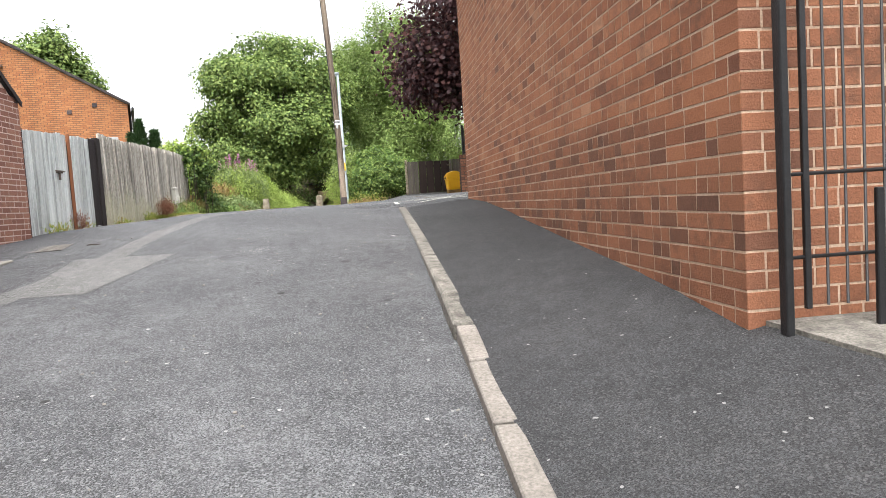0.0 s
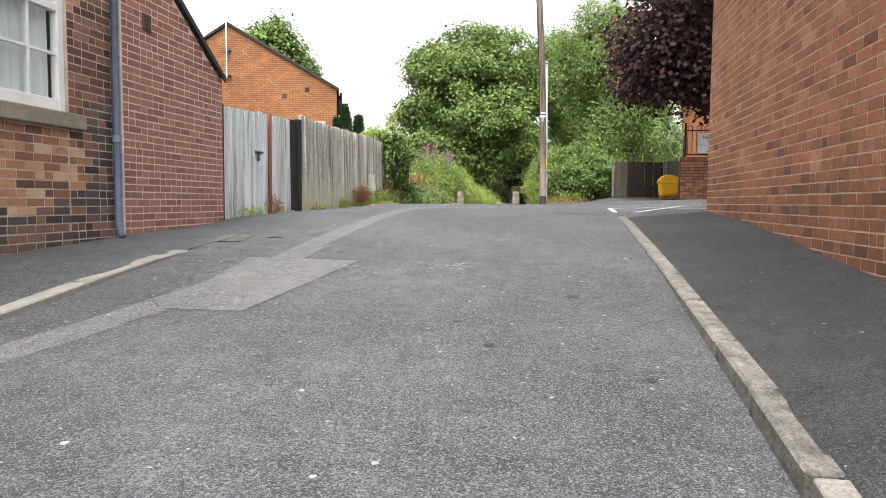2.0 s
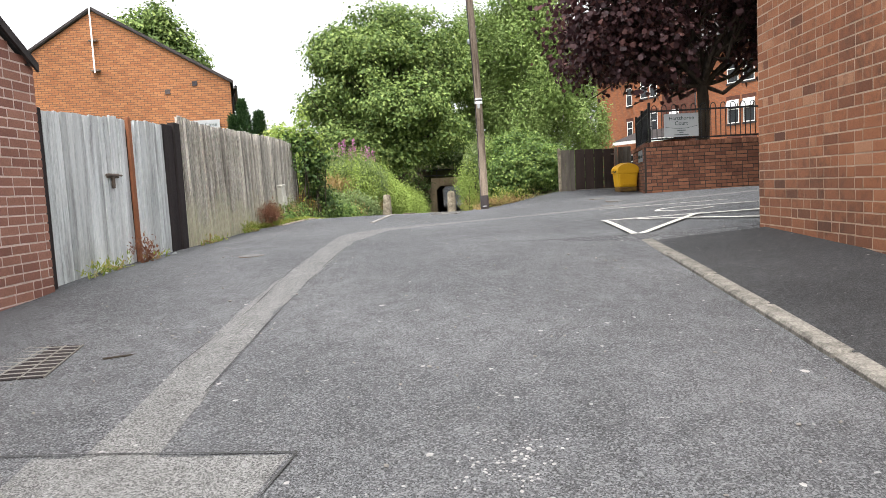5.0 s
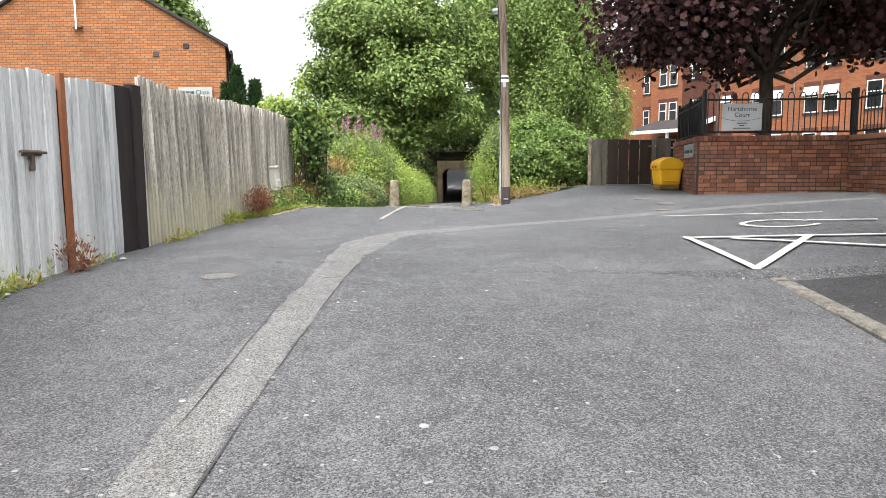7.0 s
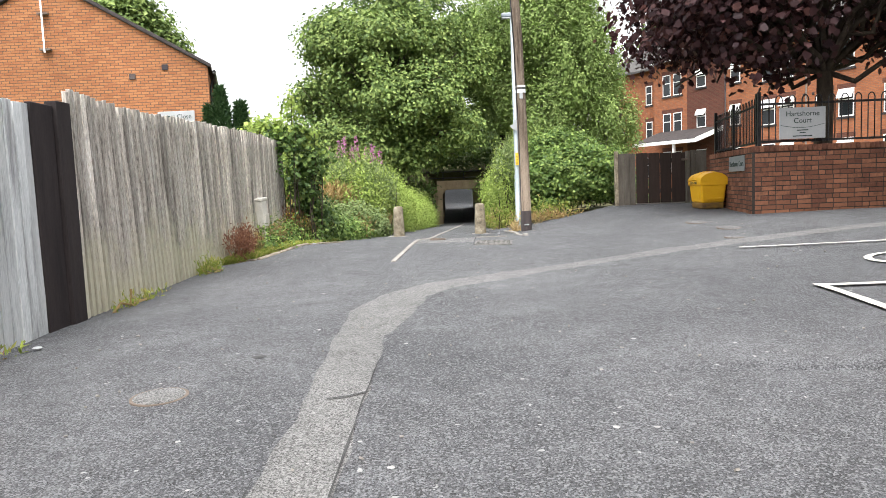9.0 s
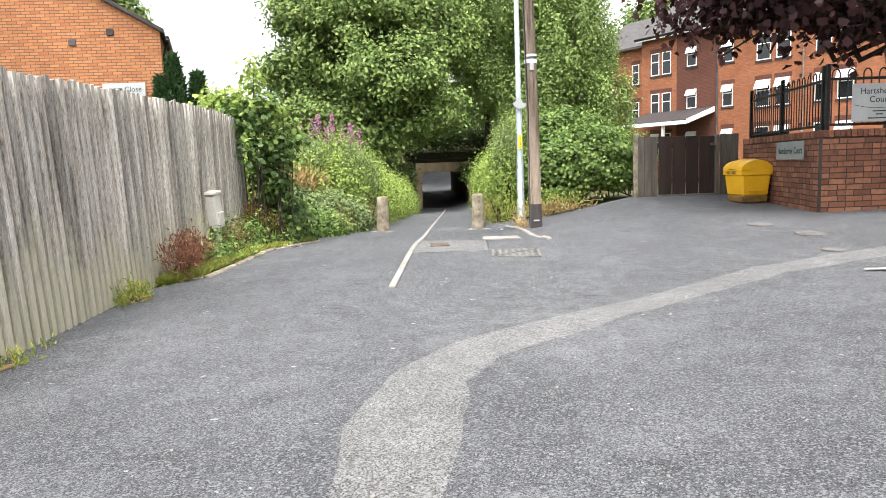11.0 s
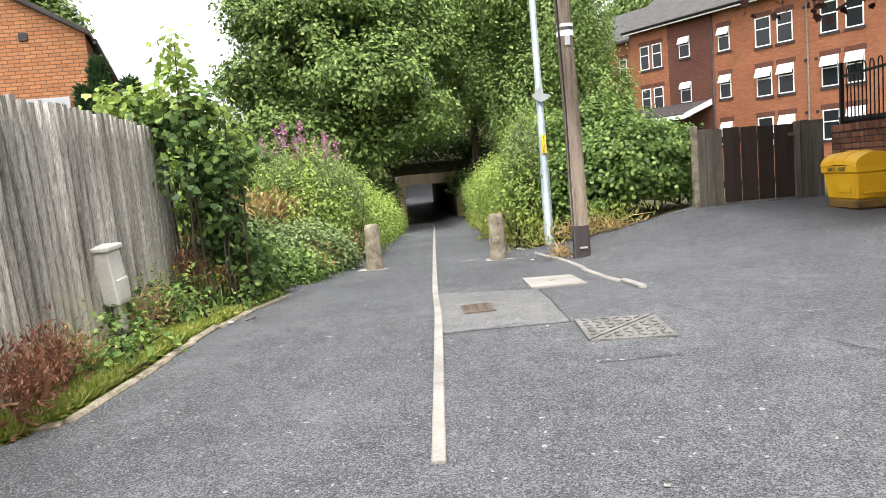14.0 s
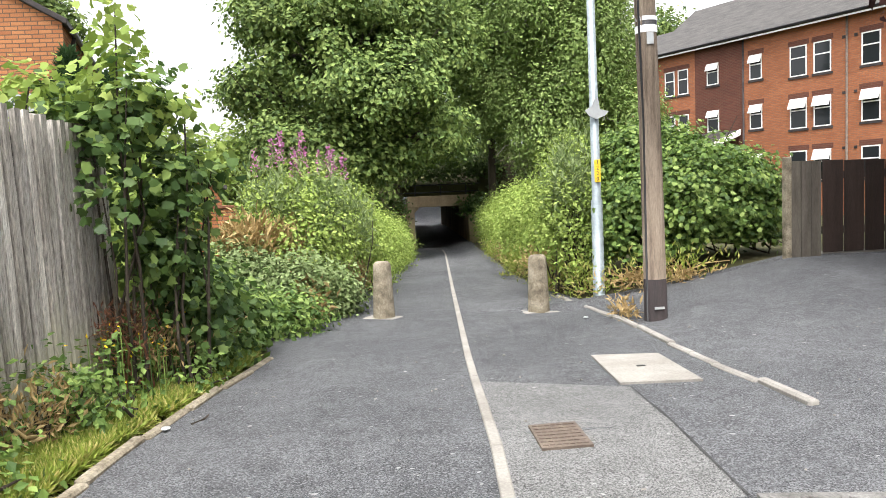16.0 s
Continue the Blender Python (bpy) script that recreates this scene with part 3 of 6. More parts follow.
# fine joints and cracks in the asphalt
M["crack"] = surface("tarry_joint", [(0.3, (0.035, 0.035, 0.035)), (0.7, (0.07, 0.07, 0.07))], 6, 60, 0.9, 0.2)
for mid, w in (([(-2.3, 9.72), (-1.5, 9.68), (-0.6, 9.62)], 0.008), ([(-0.6, 9.62), (-0.78, 8.8), (-0.96, 7.96), (-1.5, 7.95)], 0.004), ([(0.35, 21.9), (0.62, 21.1), (0.95, 20.3)], 0.008), ([(-0.44, 21.7), (-0.38, 22.6), (-0.31, 23.5)], 0.014),
               ([(-1.37, 14.38), (-1.28, 14.41), (-1.19, 14.47)], 0.012), ([(-2.3, 9.42), (-1.95, 9.36), (-1.62, 9.36)], 0.012), ([(-1.62, 9.36), (-1.72, 8.8), (-1.75, 8.21), (-1.56, 8.0)], 0.007), ([(-1.5, 10.6), (-1.45, 11.9), (-1.5, 13.6)], 0.005), ([(-1.2, 10.3), (-1.22, 12.4), (-1.2, 15.0)], 0.006),
               ([(-1.1, 19.05), (.2, 18.95)], 0.006), ([(0.95, 20.3), (1.3, 19.9), (1.75, 19.75)], 0.007)):
    ribbon("road_joint", mid, [w] * len(mid), M["crack"], 0.008, "dark tarry joint in the asphalt", 0.08, 0.006)

# road markings
def paint_line(a, b, w, lift=0.02):
    ribbon("road_marking", [a, b], [w * .8, w * .8], M["road_paint"], lift, "worn white line painted on the asphalt", 0.08, 0.006)


for a, b, w in (((2.1, 16.8), (2.08, 14.62), 0.1), ((2.08, 16.78), (6.4, 15.6), 0.1), ((2.5, 16.55), (4.2, 15.1), 0.09), ((2.12, 15.0), (3.3, 16.5), 0.1),
                ((2.6, 19.5), (4.6, 18.8), 0.08), ((3.3, 16.45), (3.32, 16.5), 0.1)):
    paint_line(a, b, w)
loop_pts = [(3.55 + 0.42 * math.cos(t), 17.75 + 0.42 * math.sin(t)) for t in np.linspace(0.3, 5.6, 18)]
ribbon("bay_symbol", loop_pts, [0.07] * 18, M["road_paint"], 0.014, "white wheelchair symbol painted in the parking bay", 0.2)
paint_line((3.95, 17.9), (4.6, 17.55), 0.09)

# white divider stones along the path, each a piece
line_root = structure("path_divider", box_mesh("path_divider", -1.49, -1.47, 19.7, 19.72, gz(-1.48, 19.7) - 0.03, gz(-1.48, 19.7), M["concrete_pale"]), "raised pale concrete strip dividing the path")
line_pts = [(-1.49, 19.65), (-1.33, 22.2), (-1.25, 24.4), (-0.9, 31.5), (-0.2, 45.0), (-0.03, 49.5)]
strip = box_mesh("divider_stone", -0.03, 0.03, 0.0, 1.0, -0.04, 0.018, M["concrete_pale"], 0.006)
y = 19.65
while y < 49:
    ln = random.uniform(0.75, 1.0) if y < 32 else 1.8
    xa, xb = (float(np.interp(v, [p[1] for p in line_pts], [p[0] for p in line_pts])) for v in (y, y + ln))
    ob = part("divider_stone", strip, line_root)
    d = Vector((xb - xa, ln, gz(xb, y + ln) - gz(xa, y)))
    ob.matrix_basis = Matrix.Translation((xa, y, gz(xa, y))) @ d.to_track_quat("Y", "Z").to_matrix().to_4x4() @ Matrix.Diagonal((1, d.length - 0.012, 1, 1))
    y += ln

# ---- kerbs and pavements ----
def kerb_x(y):
    return 1.904 + 0.02 * (y - 6.225)


def wall_x(y):
    return 3.347 + 0.02 * (y - 14.674)


def kerb_top(y):
    return float(np.interp(y, [-20, -10, 4.3, 5.4, 6.1, 6.3, 7.5, 9.7, 11.1, 13.5, 14.7], [-2.3, -1.85, -.335, -.165, -.07, -.005, .115, .315, .44, .615, .69]))


def wall_base(y):
    return float(np.interp(y, [-20, -10, 3.5, 5.06, 5.8, 6.2, 7.2, 8.2, 9.0, 10, 10.8, 12.7, 14.67], [-2, -1.6, -.13, .05, .14, .18, .26, .34, .41, .49, .57, .71, .775]))


V, F = [], []
ys = np.arange(-20, 14.71, 0.3)
for y in ys:
    x0, x1 = kerb_x(y) + 0.07, wall_x(y) + (0.1 if y > 5.0 else 4.0)
    za, zb = kerb_top(y), wall_base(y)
    for k in range(5):
        x = x0 + (wall_x(y) + 0.1 - x0) * k / 4
        V.append((x, y, za + (zb - za) * k / 4 - 0.004))
    V.append((x1 + 0.01, y, zb + (0.02 if y <= 5.0 else 0) - 0.004))
for i in range(len(ys) - 1):
    for j in range(5):
        k = i * 6 + j
        F.append((k, k + 1, k + 7, k + 6))
structure("pavement_right", quick_mesh("pavement_right", V, F, M["asphalt_dark"], True), "dark asphalt pavement sloping up to the brick wall")

kerb_root = structure("kerb_right", box_mesh("kerb_right", kerb_x(-20) + .03, kerb_x(-20) + .08, -20.1, -20, -2.6, -2.4, M["kerb"]), "stone kerb along the pavement, one stone stepped")
rough_stone = box_mesh("kerb_stone", -0.03, 0.105, 0, 1, -0.2, 0, M["kerb"], 0.016)
smooth_stone = box_mesh("kerb_stone", -0.02, 0.1, 0, 1, -0.2, 0, M["kerb_pink"], 0.008)
y = -20.0
while y < 14.6:
    ln = 0.92 if y < 2.5 else random.choice((0.75, 0.9, 1.0))
    if y < 6.22 < y + ln:
        ln = 6.22 - y
    ln = min(ln, 14.66 - y)
    if ln > 0.05:
        near = y + ln <= 6.23
        ob = part("kerb_stone", smooth_stone if near else rough_stone, kerb_root)
        tilt = math.atan2(kerb_top(y + ln - 0.01) - kerb_top(y + 0.01), ln)
        ob.matrix_basis = Matrix.Translation((kerb_x(y) + random.uniform(-0.003, 0.003), y, kerb_top(y + 0.01) + random.uniform(-0.003, 0.003))) @ Matrix.Rotation(math.atan(0.02) * -1, 4, "Z") @ Matrix.Rotation(tilt, 4, "X") @ Matrix.Diagonal((1, ln - 0.014, 1, 1))
    y += max(ln, 0.05)


def left_kerb_top(y):
    return gz(-2.45, y) + float(np.interp(y, [5, 9, 9.95, 10.1, 12], [0.05, 0.045, 0.02, 0.003, 0.003]))


def left_wall_base(y):
    return float(np.interp(y, [-20, 0, 7, 9.18, 11, 13.3, 14], [-2.1, -.65, .2, .385, .465, .59, .62]))


V, F = [], []
ys = np.arange(-20, 13.01, 0.3)
for y in ys:
    za, zb = left_kerb_top(y), left_wall_base(y)
    for k in range(5):
        x, f = -2.5 - 1.35 * k / 4, min(max((y - 11.5) / 1.4, 0), 1)
        V.append((x, y, (za + (zb - za) * k / 4) * (1 - f) + (gz(x, y) + 0.002) * f))
for i in range(len(ys) - 1):
    for j in range(4):
        k = i * 5 + j
        F.append((k, k + 5, k + 6, k + 1))
structure("pavement_left", quick_mesh("pavement_left", V, F, M["asphalt"], True), "grey asphalt pavement before the old house")
pale_stone = box_mesh("kerb_stone", -0.045, 0.115, 0, 1, -0.2, 0, M["concrete_pale"], 0.012)
kl_root = structure("kerb_left", box_mesh("kerb_left", -2.48, -2.43, -20.1, -20, -2.5, -2.4, M["kerb"]), "worn low stone kerb ending beside the drain")
y = -20.0
while y < 9.98:
    ln = min(0.95, 10.0 - y)
    ob = part("kerb_stone", pale_stone, kl_root)
    tilt = math.atan2(left_kerb_top(y + ln) - left_kerb_top(y), ln)
    ob.matrix_basis = Matrix.Translation((-2.53, y, left_kerb_top(y) + 0.004)) @ Matrix.Rotation(tilt, 4, "X") @ Matrix.Diagonal((0.9, ln - 0.014, 1, 1))
    y += ln

# edging stones of the verge and the kerb by the pole
def edging(name, line, label, w, h, mat="concrete"):
    root = structure(name, box_mesh(name, line[0][0] - .03, line[0][0] + .03, line[0][1], line[0][1] + .1, gz(*line[0]) - .1, gz(*line[0]) - .02, M["kerb"]), label)
    me = box_mesh("edging_stone", -w / 2, w / 2, 0, 1, -0.12, h, M[mat], 0.014)
    for p, q in zip(line, line[1:]):
        n = max(1, round((Vector(q) - Vector(p)).length / 0.55))
        for i in range(n):
            a, b = Vector(p).lerp(Vector(q), i / n), Vector(p).lerp(Vector(q), (i + 1) / n)
            d = Vector((b.x - a.x, b.y - a.y, gz(*b) - gz(*a)))
            ob = part("edging_stone", me, root)
            ob.matrix_basis = Matrix.Translation((a.x, a.y, gz(*a) + random.uniform(-0.015, 0.008))) @ d.to_track_quat("Y", "Z").to_matrix().to_4x4() @ Matrix.Rotation(random.uniform(-0.04, 0.04), 4, "Z") @ Matrix.Diagonal((1, d.length - 0.015, 1, 1))


edging("verge_kerb", [(-3.75, 20.7), (-3.42, 20.72), (-3.29, 21.4), (-3.22, 22.3), (-3.14, 23.6), (-3.0, 25.5)], "broken stone edging of the grass verge", 0.07, 0.03)
edging("path_kerb", [(0.46, 22.75), (0.49, 24.0), (0.55, 25.4), (0.57, 26.4), (0.5, 27.6), (0.45, 29)], "worn stone kerb running to the wooden pole", 0.065, 0.03, "concrete_pale")


# ---- brickwork ----
def brick_unit(w, h, name="brick"):
    """One brick face: proud front with a softened rim, in u (x), depth (y) and height (z)."""
    c, d = 0.0015, 0.002
    V = [(0, 0, 0), (w, 0, 0), (w, 0, h), (0, 0, h), (0, -d + c, 0), (w, -d + c, 0), (w, -d + c, h), (0, -d + c, h), (c, -d, c), (w - c, -d, c), (w - c, -d, h - c), (c, -d, h - c)]
    F = [(8, 9, 10, 11)] + [(4 + i, 4 + (i + 1) % 4, 8 + (i + 1) % 4, 8 + i) for i in range(4)] + [(i, (i + 1) % 4, 4 + (i + 1) % 4, 4 + i) for i in range(4)]
    return V, F


def bricks(root, origin, along, out, length, z0, z1, course, stretcher, pick, keep, near, seed, joint=0.015):
    """Bricks on a wall face. origin: (x, y) where u = 0; along, out: unit directions; pick(u, z): material key; keep(u0, u1, z0, z1): whether a
    brick is laid; near(u, z): whether it is a piece of its own."""
    rng = random.Random(seed)
    rows = int((z1 - z0) / course)
    turn = Matrix(((along[0], -out[0], 0, 0), (along[1], -out[1], 0, 0), (0, 0, 1, 0), (0, 0, 0, 1)))
    single, rest, count = {}, {}, 0
    for r in range(rows):
        z = z0 + r * course
        u = -stretcher * (0.5 if r % 2 else 0.0) - rng.uniform(0, 0.02)
        while u < length:
            w = stretcher if rng.random() < 0.62 else stretcher * 0.5
            a, b = max(u, 0.0), min(u + w - joint, length)
            u += w
            if b - a < 0.04 or not keep(a, b, z, z + course - joint):
                continue
            key = pick((a + b) / 2, z)
            push = rng.uniform(-0.0008, 0.0008)
            place = Matrix.Translation((origin[0] + along[0] * a - out[0] * push, origin[1] + along[1] * a - out[1] * push, z + rng.uniform(-0.002, 0.002))) @ turn
            if near((a + b) / 2, z) and count < 300:
                if key not in single:
                    V, F = brick_unit(1.0, course - joint)
                    single[key] = poly_mesh("brick", V, F, M[key])
                ob = part("brick", single[key], root)
                ob.matrix_basis = place @ Matrix.Diagonal((b - a, 1, 1, 1))
                count += 1
            else:
                V, F = brick_unit(b - a, course - joint)
                store = rest.setdefault(key, ([], []))
                o = len(store[0])
                store[0].extend(tuple(place @ Vector(v)) for v in V)
                store[1].extend(tuple(i + o for i in f) for f in F)
    for key, (V, F) in rest.items():
        ob = part("brickwork", quick_mesh("brickwork", V, F, M[key]), root)
        ob["kind"] = "stuff"


def always(*a):
    return True


def solid(name, footprint, z0, z1, mat):
    bm = bmesh.new()
    lo = [bm.verts.new((x, y, z0)) for x, y in footprint]
    hi = [bm.verts.new((x, y, z1)) for x, y in footprint]
    bm.faces.new(lo[::-1])
    bm.faces.new(hi)
    for i in range(len(lo)):
        j = (i + 1) % len(lo)
        bm.faces.new((lo[i], lo[j], hi[j], hi[i]))
    return bm_mesh(name, bm, mat)


def prism(name, profile, axis_, a, b, mat):
    """A solid whose (h, z) outline runs along x (axis 'x') or y."""
    bm = bmesh.new()
    mk = (lambda h, z, s: (s, h, z)) if axis_ == "x" else (lambda h, z, s: (h, s, z))
    A = [bm.verts.new(mk(h, z, a)) for h, z in profile]
    B = [bm.verts.new(mk(h, z, b)) for h, z in profile]
    bm.faces.new(A)
    bm.faces.new(B[::-1])
    for i in range(len(A)):
        j = (i + 1) % len(A)
        bm.faces.new((A[i], B[i], B[j], A[j]))
    return bm_mesh(name, bm, mat)


# ---- school building on the right ----
school = thing("brick_building", (0, 0, 0), "long orange-red brick building with a blank side wall", "building")
sx0, sx1 = wall_x(5.06), wall_x(14.674)
sw = part("wall", solid("wall", [(sx0 + .001, 5.061), (sx1 + .001, 14.671), (16, 14.671), (16, 5.061)], -0.6, 5.8, M["mortar_pale"]), school, "orange-red brick wall with pale mortar")
part("roof", prism("roof", [(sx0 - 0.35, 5.7), (9.6, 9.6), (16.35, 5.7), (16.35, 5.82), (9.6, 9.75), (sx0 - 0.35, 5.82)], "y", 4.8, 14.95, M["slate"]), school, "grey slate roof")
al = Vector((0.02, 1)).normalized()


def school_pick(u, z):
    grime = z - wall_base(5.06 + u) - 0.35 - 0.9 * max(0.0, 1 - u / 4) - 0.9 * noise.noise((u * 0.5, z * 0.7, 2)) - 0.25 * noise.noise((u * 2.3, z * 3, 5))
    return "brick_dirty" if grime < 0 else "brick_orange"


bricks(sw, (sx0, 5.06), (al.x, al.y), (-1, 0.02), 9.61, -0.35, 5.75, 0.095, 0.25, school_pick, lambda a, b, z0, z1: z1 > wall_base(5.06 + a) - 0.1, lambda u, z: u < 3.2 and z < 2.2, 3, 0.013)
# Return wall behind the gate: its shade is put in as darker brick.
bricks(sw, (sx0, 5.06), (1, 0), (0, -1), 3.2, -0.35, 5.0, 0.095, 0.25, lambda u, z: "brick_dirty", always, lambda u, z: False, 4, 0.012)

# ---- barred gate by the building's corner ----
bgate = thing("barred_gate", (3.26, 4.9, 0.02), "tall black iron barred gate standing open against brick", "gate")
part("post", box_mesh("post", -0.025, 0.015, -0.03, 0.03, -0.05, 2.9, M["black_paint"], 0.006), bgate)
part("stile", box_mesh("stile", 0.085, 0.115, -0.012, 0.012, 0.12, 2.85, M["black_paint"], 0.003), bgate)
bar_me = tube_mesh("bar", [(0, 0, 0.13), (0, 0, 2.85)], 0.007, M["black_paint"], 8)
for i in range(15):
    part("bar", bar_me, bgate, loc=(0.2 + i * 0.098, 0, 0))
for z in (0.36, 0.74, 1.7, 2.7):
    part("rail", tube_mesh("rail", [(0, 0, z), (1.65, 0, z)], 0.009, M["black_paint"], 8), bgate)
part("drop_bolt", box_mesh("drop_bolt", 0.42, 0.46, -0.045, -0.018, 0.02, 0.66, M["black_paint"], 0.005), bgate)
slab = structure("paving_slab", box_mesh("paving_slab", 3.24, 5.4, 3.6, 5.05, -0.2, 0.0, M["kerb"], 0.0, lambda x, y, z: (x + (5.05 - y) * 0.32, y, z + wall_base(y) + .02)), "ribbed pale concrete slab before the gate")

# ---- old house on the left ----
LX = -3.75
house = thing("old_house", (0, 0, 0), "old brick house with a white sash window", "house")
WIN = (8.82, 10.12, 1.73, 3.6)
bm = bmesh.new()
rings = []
for x in (LX - 0.3, LX - 0.001):
    for y0, y1, z0, z1 in ((-8, 10.96, -2.4, 6), WIN):
        rings.append([bm.verts.new((x, y, z)) for y, z in ((y0, z0), (y1, z0), (y1, z1), (y0, z1))])
for i in range(4):
    j = (i + 1) % 4
    for p, q in ((rings[0], rings[1]), (rings[2], rings[3]), (rings[0], rings[2]), (rings[1], rings[3])):
        bm.faces.new((p[i], p[j], q[j], q[i]))
bmesh.ops.recalc_face_normals(bm, faces=bm.faces)
hw = part("wall", bm_mesh("wall", bm, M["mortar_grey"]), house, "old mixed brick wall, blackened at the base")
for a, b in ((10.72, 10.955), (-8, -7.76)):
    part("end_wall", box_mesh("end_wall", -10, LX - 0.302, a, b, -2.4, 5.9, M["mortar_grey"]), house)
part("roof", prism("roof", [(LX + 0.3, 5.9), (-7, 8.6), (-10.3, 5.9), (-10.3, 6.05), (-7, 8.78), (LX + 0.3, 6.05)], "y", -8.2, 11.1, M["slate"]), house, "slate roof")


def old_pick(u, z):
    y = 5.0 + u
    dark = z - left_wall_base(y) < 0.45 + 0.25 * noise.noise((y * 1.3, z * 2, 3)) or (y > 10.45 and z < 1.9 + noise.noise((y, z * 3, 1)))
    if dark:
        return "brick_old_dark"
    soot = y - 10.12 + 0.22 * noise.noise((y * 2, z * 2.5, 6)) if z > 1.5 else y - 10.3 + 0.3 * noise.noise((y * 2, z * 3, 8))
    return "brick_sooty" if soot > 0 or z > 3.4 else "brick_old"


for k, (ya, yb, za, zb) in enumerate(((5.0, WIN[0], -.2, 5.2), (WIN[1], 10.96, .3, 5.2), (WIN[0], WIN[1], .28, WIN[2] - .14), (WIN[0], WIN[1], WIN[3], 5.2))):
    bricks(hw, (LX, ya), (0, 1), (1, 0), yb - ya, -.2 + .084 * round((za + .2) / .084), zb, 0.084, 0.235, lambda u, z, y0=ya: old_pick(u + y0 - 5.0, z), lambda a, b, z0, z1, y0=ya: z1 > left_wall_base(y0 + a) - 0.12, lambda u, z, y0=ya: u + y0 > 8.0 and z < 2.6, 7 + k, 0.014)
win = part("window", box_mesh("window", LX - 0.3, LX - 0.24, WIN[0], WIN[1], WIN[2], WIN[3], M["roof_dark"]), house, "white painted sash window with small panes")
fr = bmesh.new()
y0, y1, z0, z1 = WIN
for a, b, c, d in ((y0, y0 + .09, z0, z1), (y1 - .09, y1, z0, z1), (y0 + .09, y1 - .09, z0, z0 + .12), (y0 + .09, y1 - .09, z1 - .09, z1), (y0 + .09, y1 - .09, 2.7, 2.77)):
    add_box(fr, LX - 0.12, LX - 0.035, a, b, c, d, 0.006)
part("frame", bm_mesh("frame", fr, M["white_paint"]), win)
mt = bmesh.new()
cols = (y1 - y0 - 0.18) / 3
for k in (1, 2):
    yy = y0 + .09 + cols * k
    add_box(mt, LX - 0.1, LX - 0.05, yy - .013, yy + .013, z0 + .12, z1 - .09)
for zz in (2.29, 3.12):
    add_box(mt, LX - 0.098, LX - 0.052, y0 + .09, y1 - .09, zz - .013, zz + .013)
part("glazing_bar", bm_mesh("glazing_bar", mt, M["white_paint"]), win)
for k in range(3):
    for a, b in ((z0 + .12, 2.28), (2.3, 2.7), (2.77, 3.11), (3.13, z1 - .09)):
        part("pane", box_mesh("pane", LX - 0.078, LX - 0.074, y0 + .09 + cols * k + .013, y0 + .09 + cols * (k + 1) - .013, a, b, M["clear_glass"]), win).visible_shadow = False
cu = bmesh.new()
prev = None
for i in range(40):
    yy = y0 + .1 + (y1 - y0 - .2) * i / 39
    xx = LX - 0.17 + 0.018 * math.sin(i * 1.5) + 0.01 * math.sin(i * 0.7)
    pair = (cu.verts.new((xx, yy, z0 + .05)), cu.verts.new((xx, yy, z1 - .05)))
    if prev:
        cu.faces.new((prev[0], pair[0], pair[1], prev[1]))
    prev = pair
part("curtain", bm_mesh("curtain", cu, M["curtain"], True), win, "pale net curtain")
part("sill", box_mesh("sill", LX - 0.1, LX + 0.07, WIN[0] - .2, WIN[1] + .18, 1.57, 1.725, M["stone"], 0.012), house, "stone window sill")
pipe = part("downpipe", tube_mesh("downpipe", [(LX + .06, 10.8, 6), (LX + .06, 10.8, .62), (LX + .1, 10.78, .5), (LX + .13, 10.76, .46)], 0.038, M["blue_paint"], 10), house, "blue-grey painted downpipe")
for z in (1.5, 3.2, 4.9):
    part("pipe_collar", tube_mesh("pipe_collar", [(LX + .06, 10.8, z), (LX + .06, 10.8, z + .07)], 0.048, M["blue_paint"], 10), pipe)

# ---- lean-to beside it ----
lean = thing("lean_to", (0, 0, 0), "plum-brown brick lean-to with a sloping roof", "extension")


def verge_z(y):
    return 2.6 + (13.42 - y) * 0.63


lw = part("wall", prism("wall", [(11.0, 0.1), (13.44, 0.1), (13.44, 2.58), (11.0, verge_z(11.0))], "x", -9.5, LX - 0.001, M["mortar_pink"]), lean, "plum-brown brick wall with pink mortar")
bricks(lw, (LX, 11.02), (0, 1), (1, 0), 2.43, 0.3, 4.2, 0.084, 0.25, lambda u, z: "brick_plum", lambda a, b, z0, z1: z1 < verge_z(11.02 + (a + b) / 2) + 0.02 and z1 > left_wall_base(11.02 + a) - 0.1, lambda u, z: z < 2.2 and u > 0.2, 9)
part("roof", prism("roof", [(10.97, verge_z(10.97) + .05), (13.43, verge_z(13.43) + .05), (13.43, verge_z(13.43) + .11), (10.97, verge_z(10.97) + .12)], "x", -9.6, LX + 0.03, M["slate"]), lean, "sloping tiled roof")
part("verge", prism("verge", [(10.98, verge_z(10.98) + .02), (13.46, verge_z(13.46) + .02), (13.46, verge_z(13.46) + .1), (10.98, verge_z(10.98) + .11)], "x", LX + 0.032, LX + 0.055, M["roof_dark"]), lean, "dark verge edging")
part("corner_strip", box_mesh("corner_strip", LX - .02, LX + .015, 10.965, 11.005, .3, 4.0, M["mortar_pink"], 0.004), lean, "pale mortar strip at the joint")
vent = part("vent", box_mesh("vent", LX, LX + .02, 11.43, 11.6, 2.86, 3.06, M["brick_old_dark"], 0.006), lean, "dark terracotta air vent")
for i in range(4):
    part("slot", box_mesh("slot", LX + .021, LX + .026, 11.45, 11.58, 2.885 + i * .042, 2.9 + i * .042, M["black_paint"]), vent)

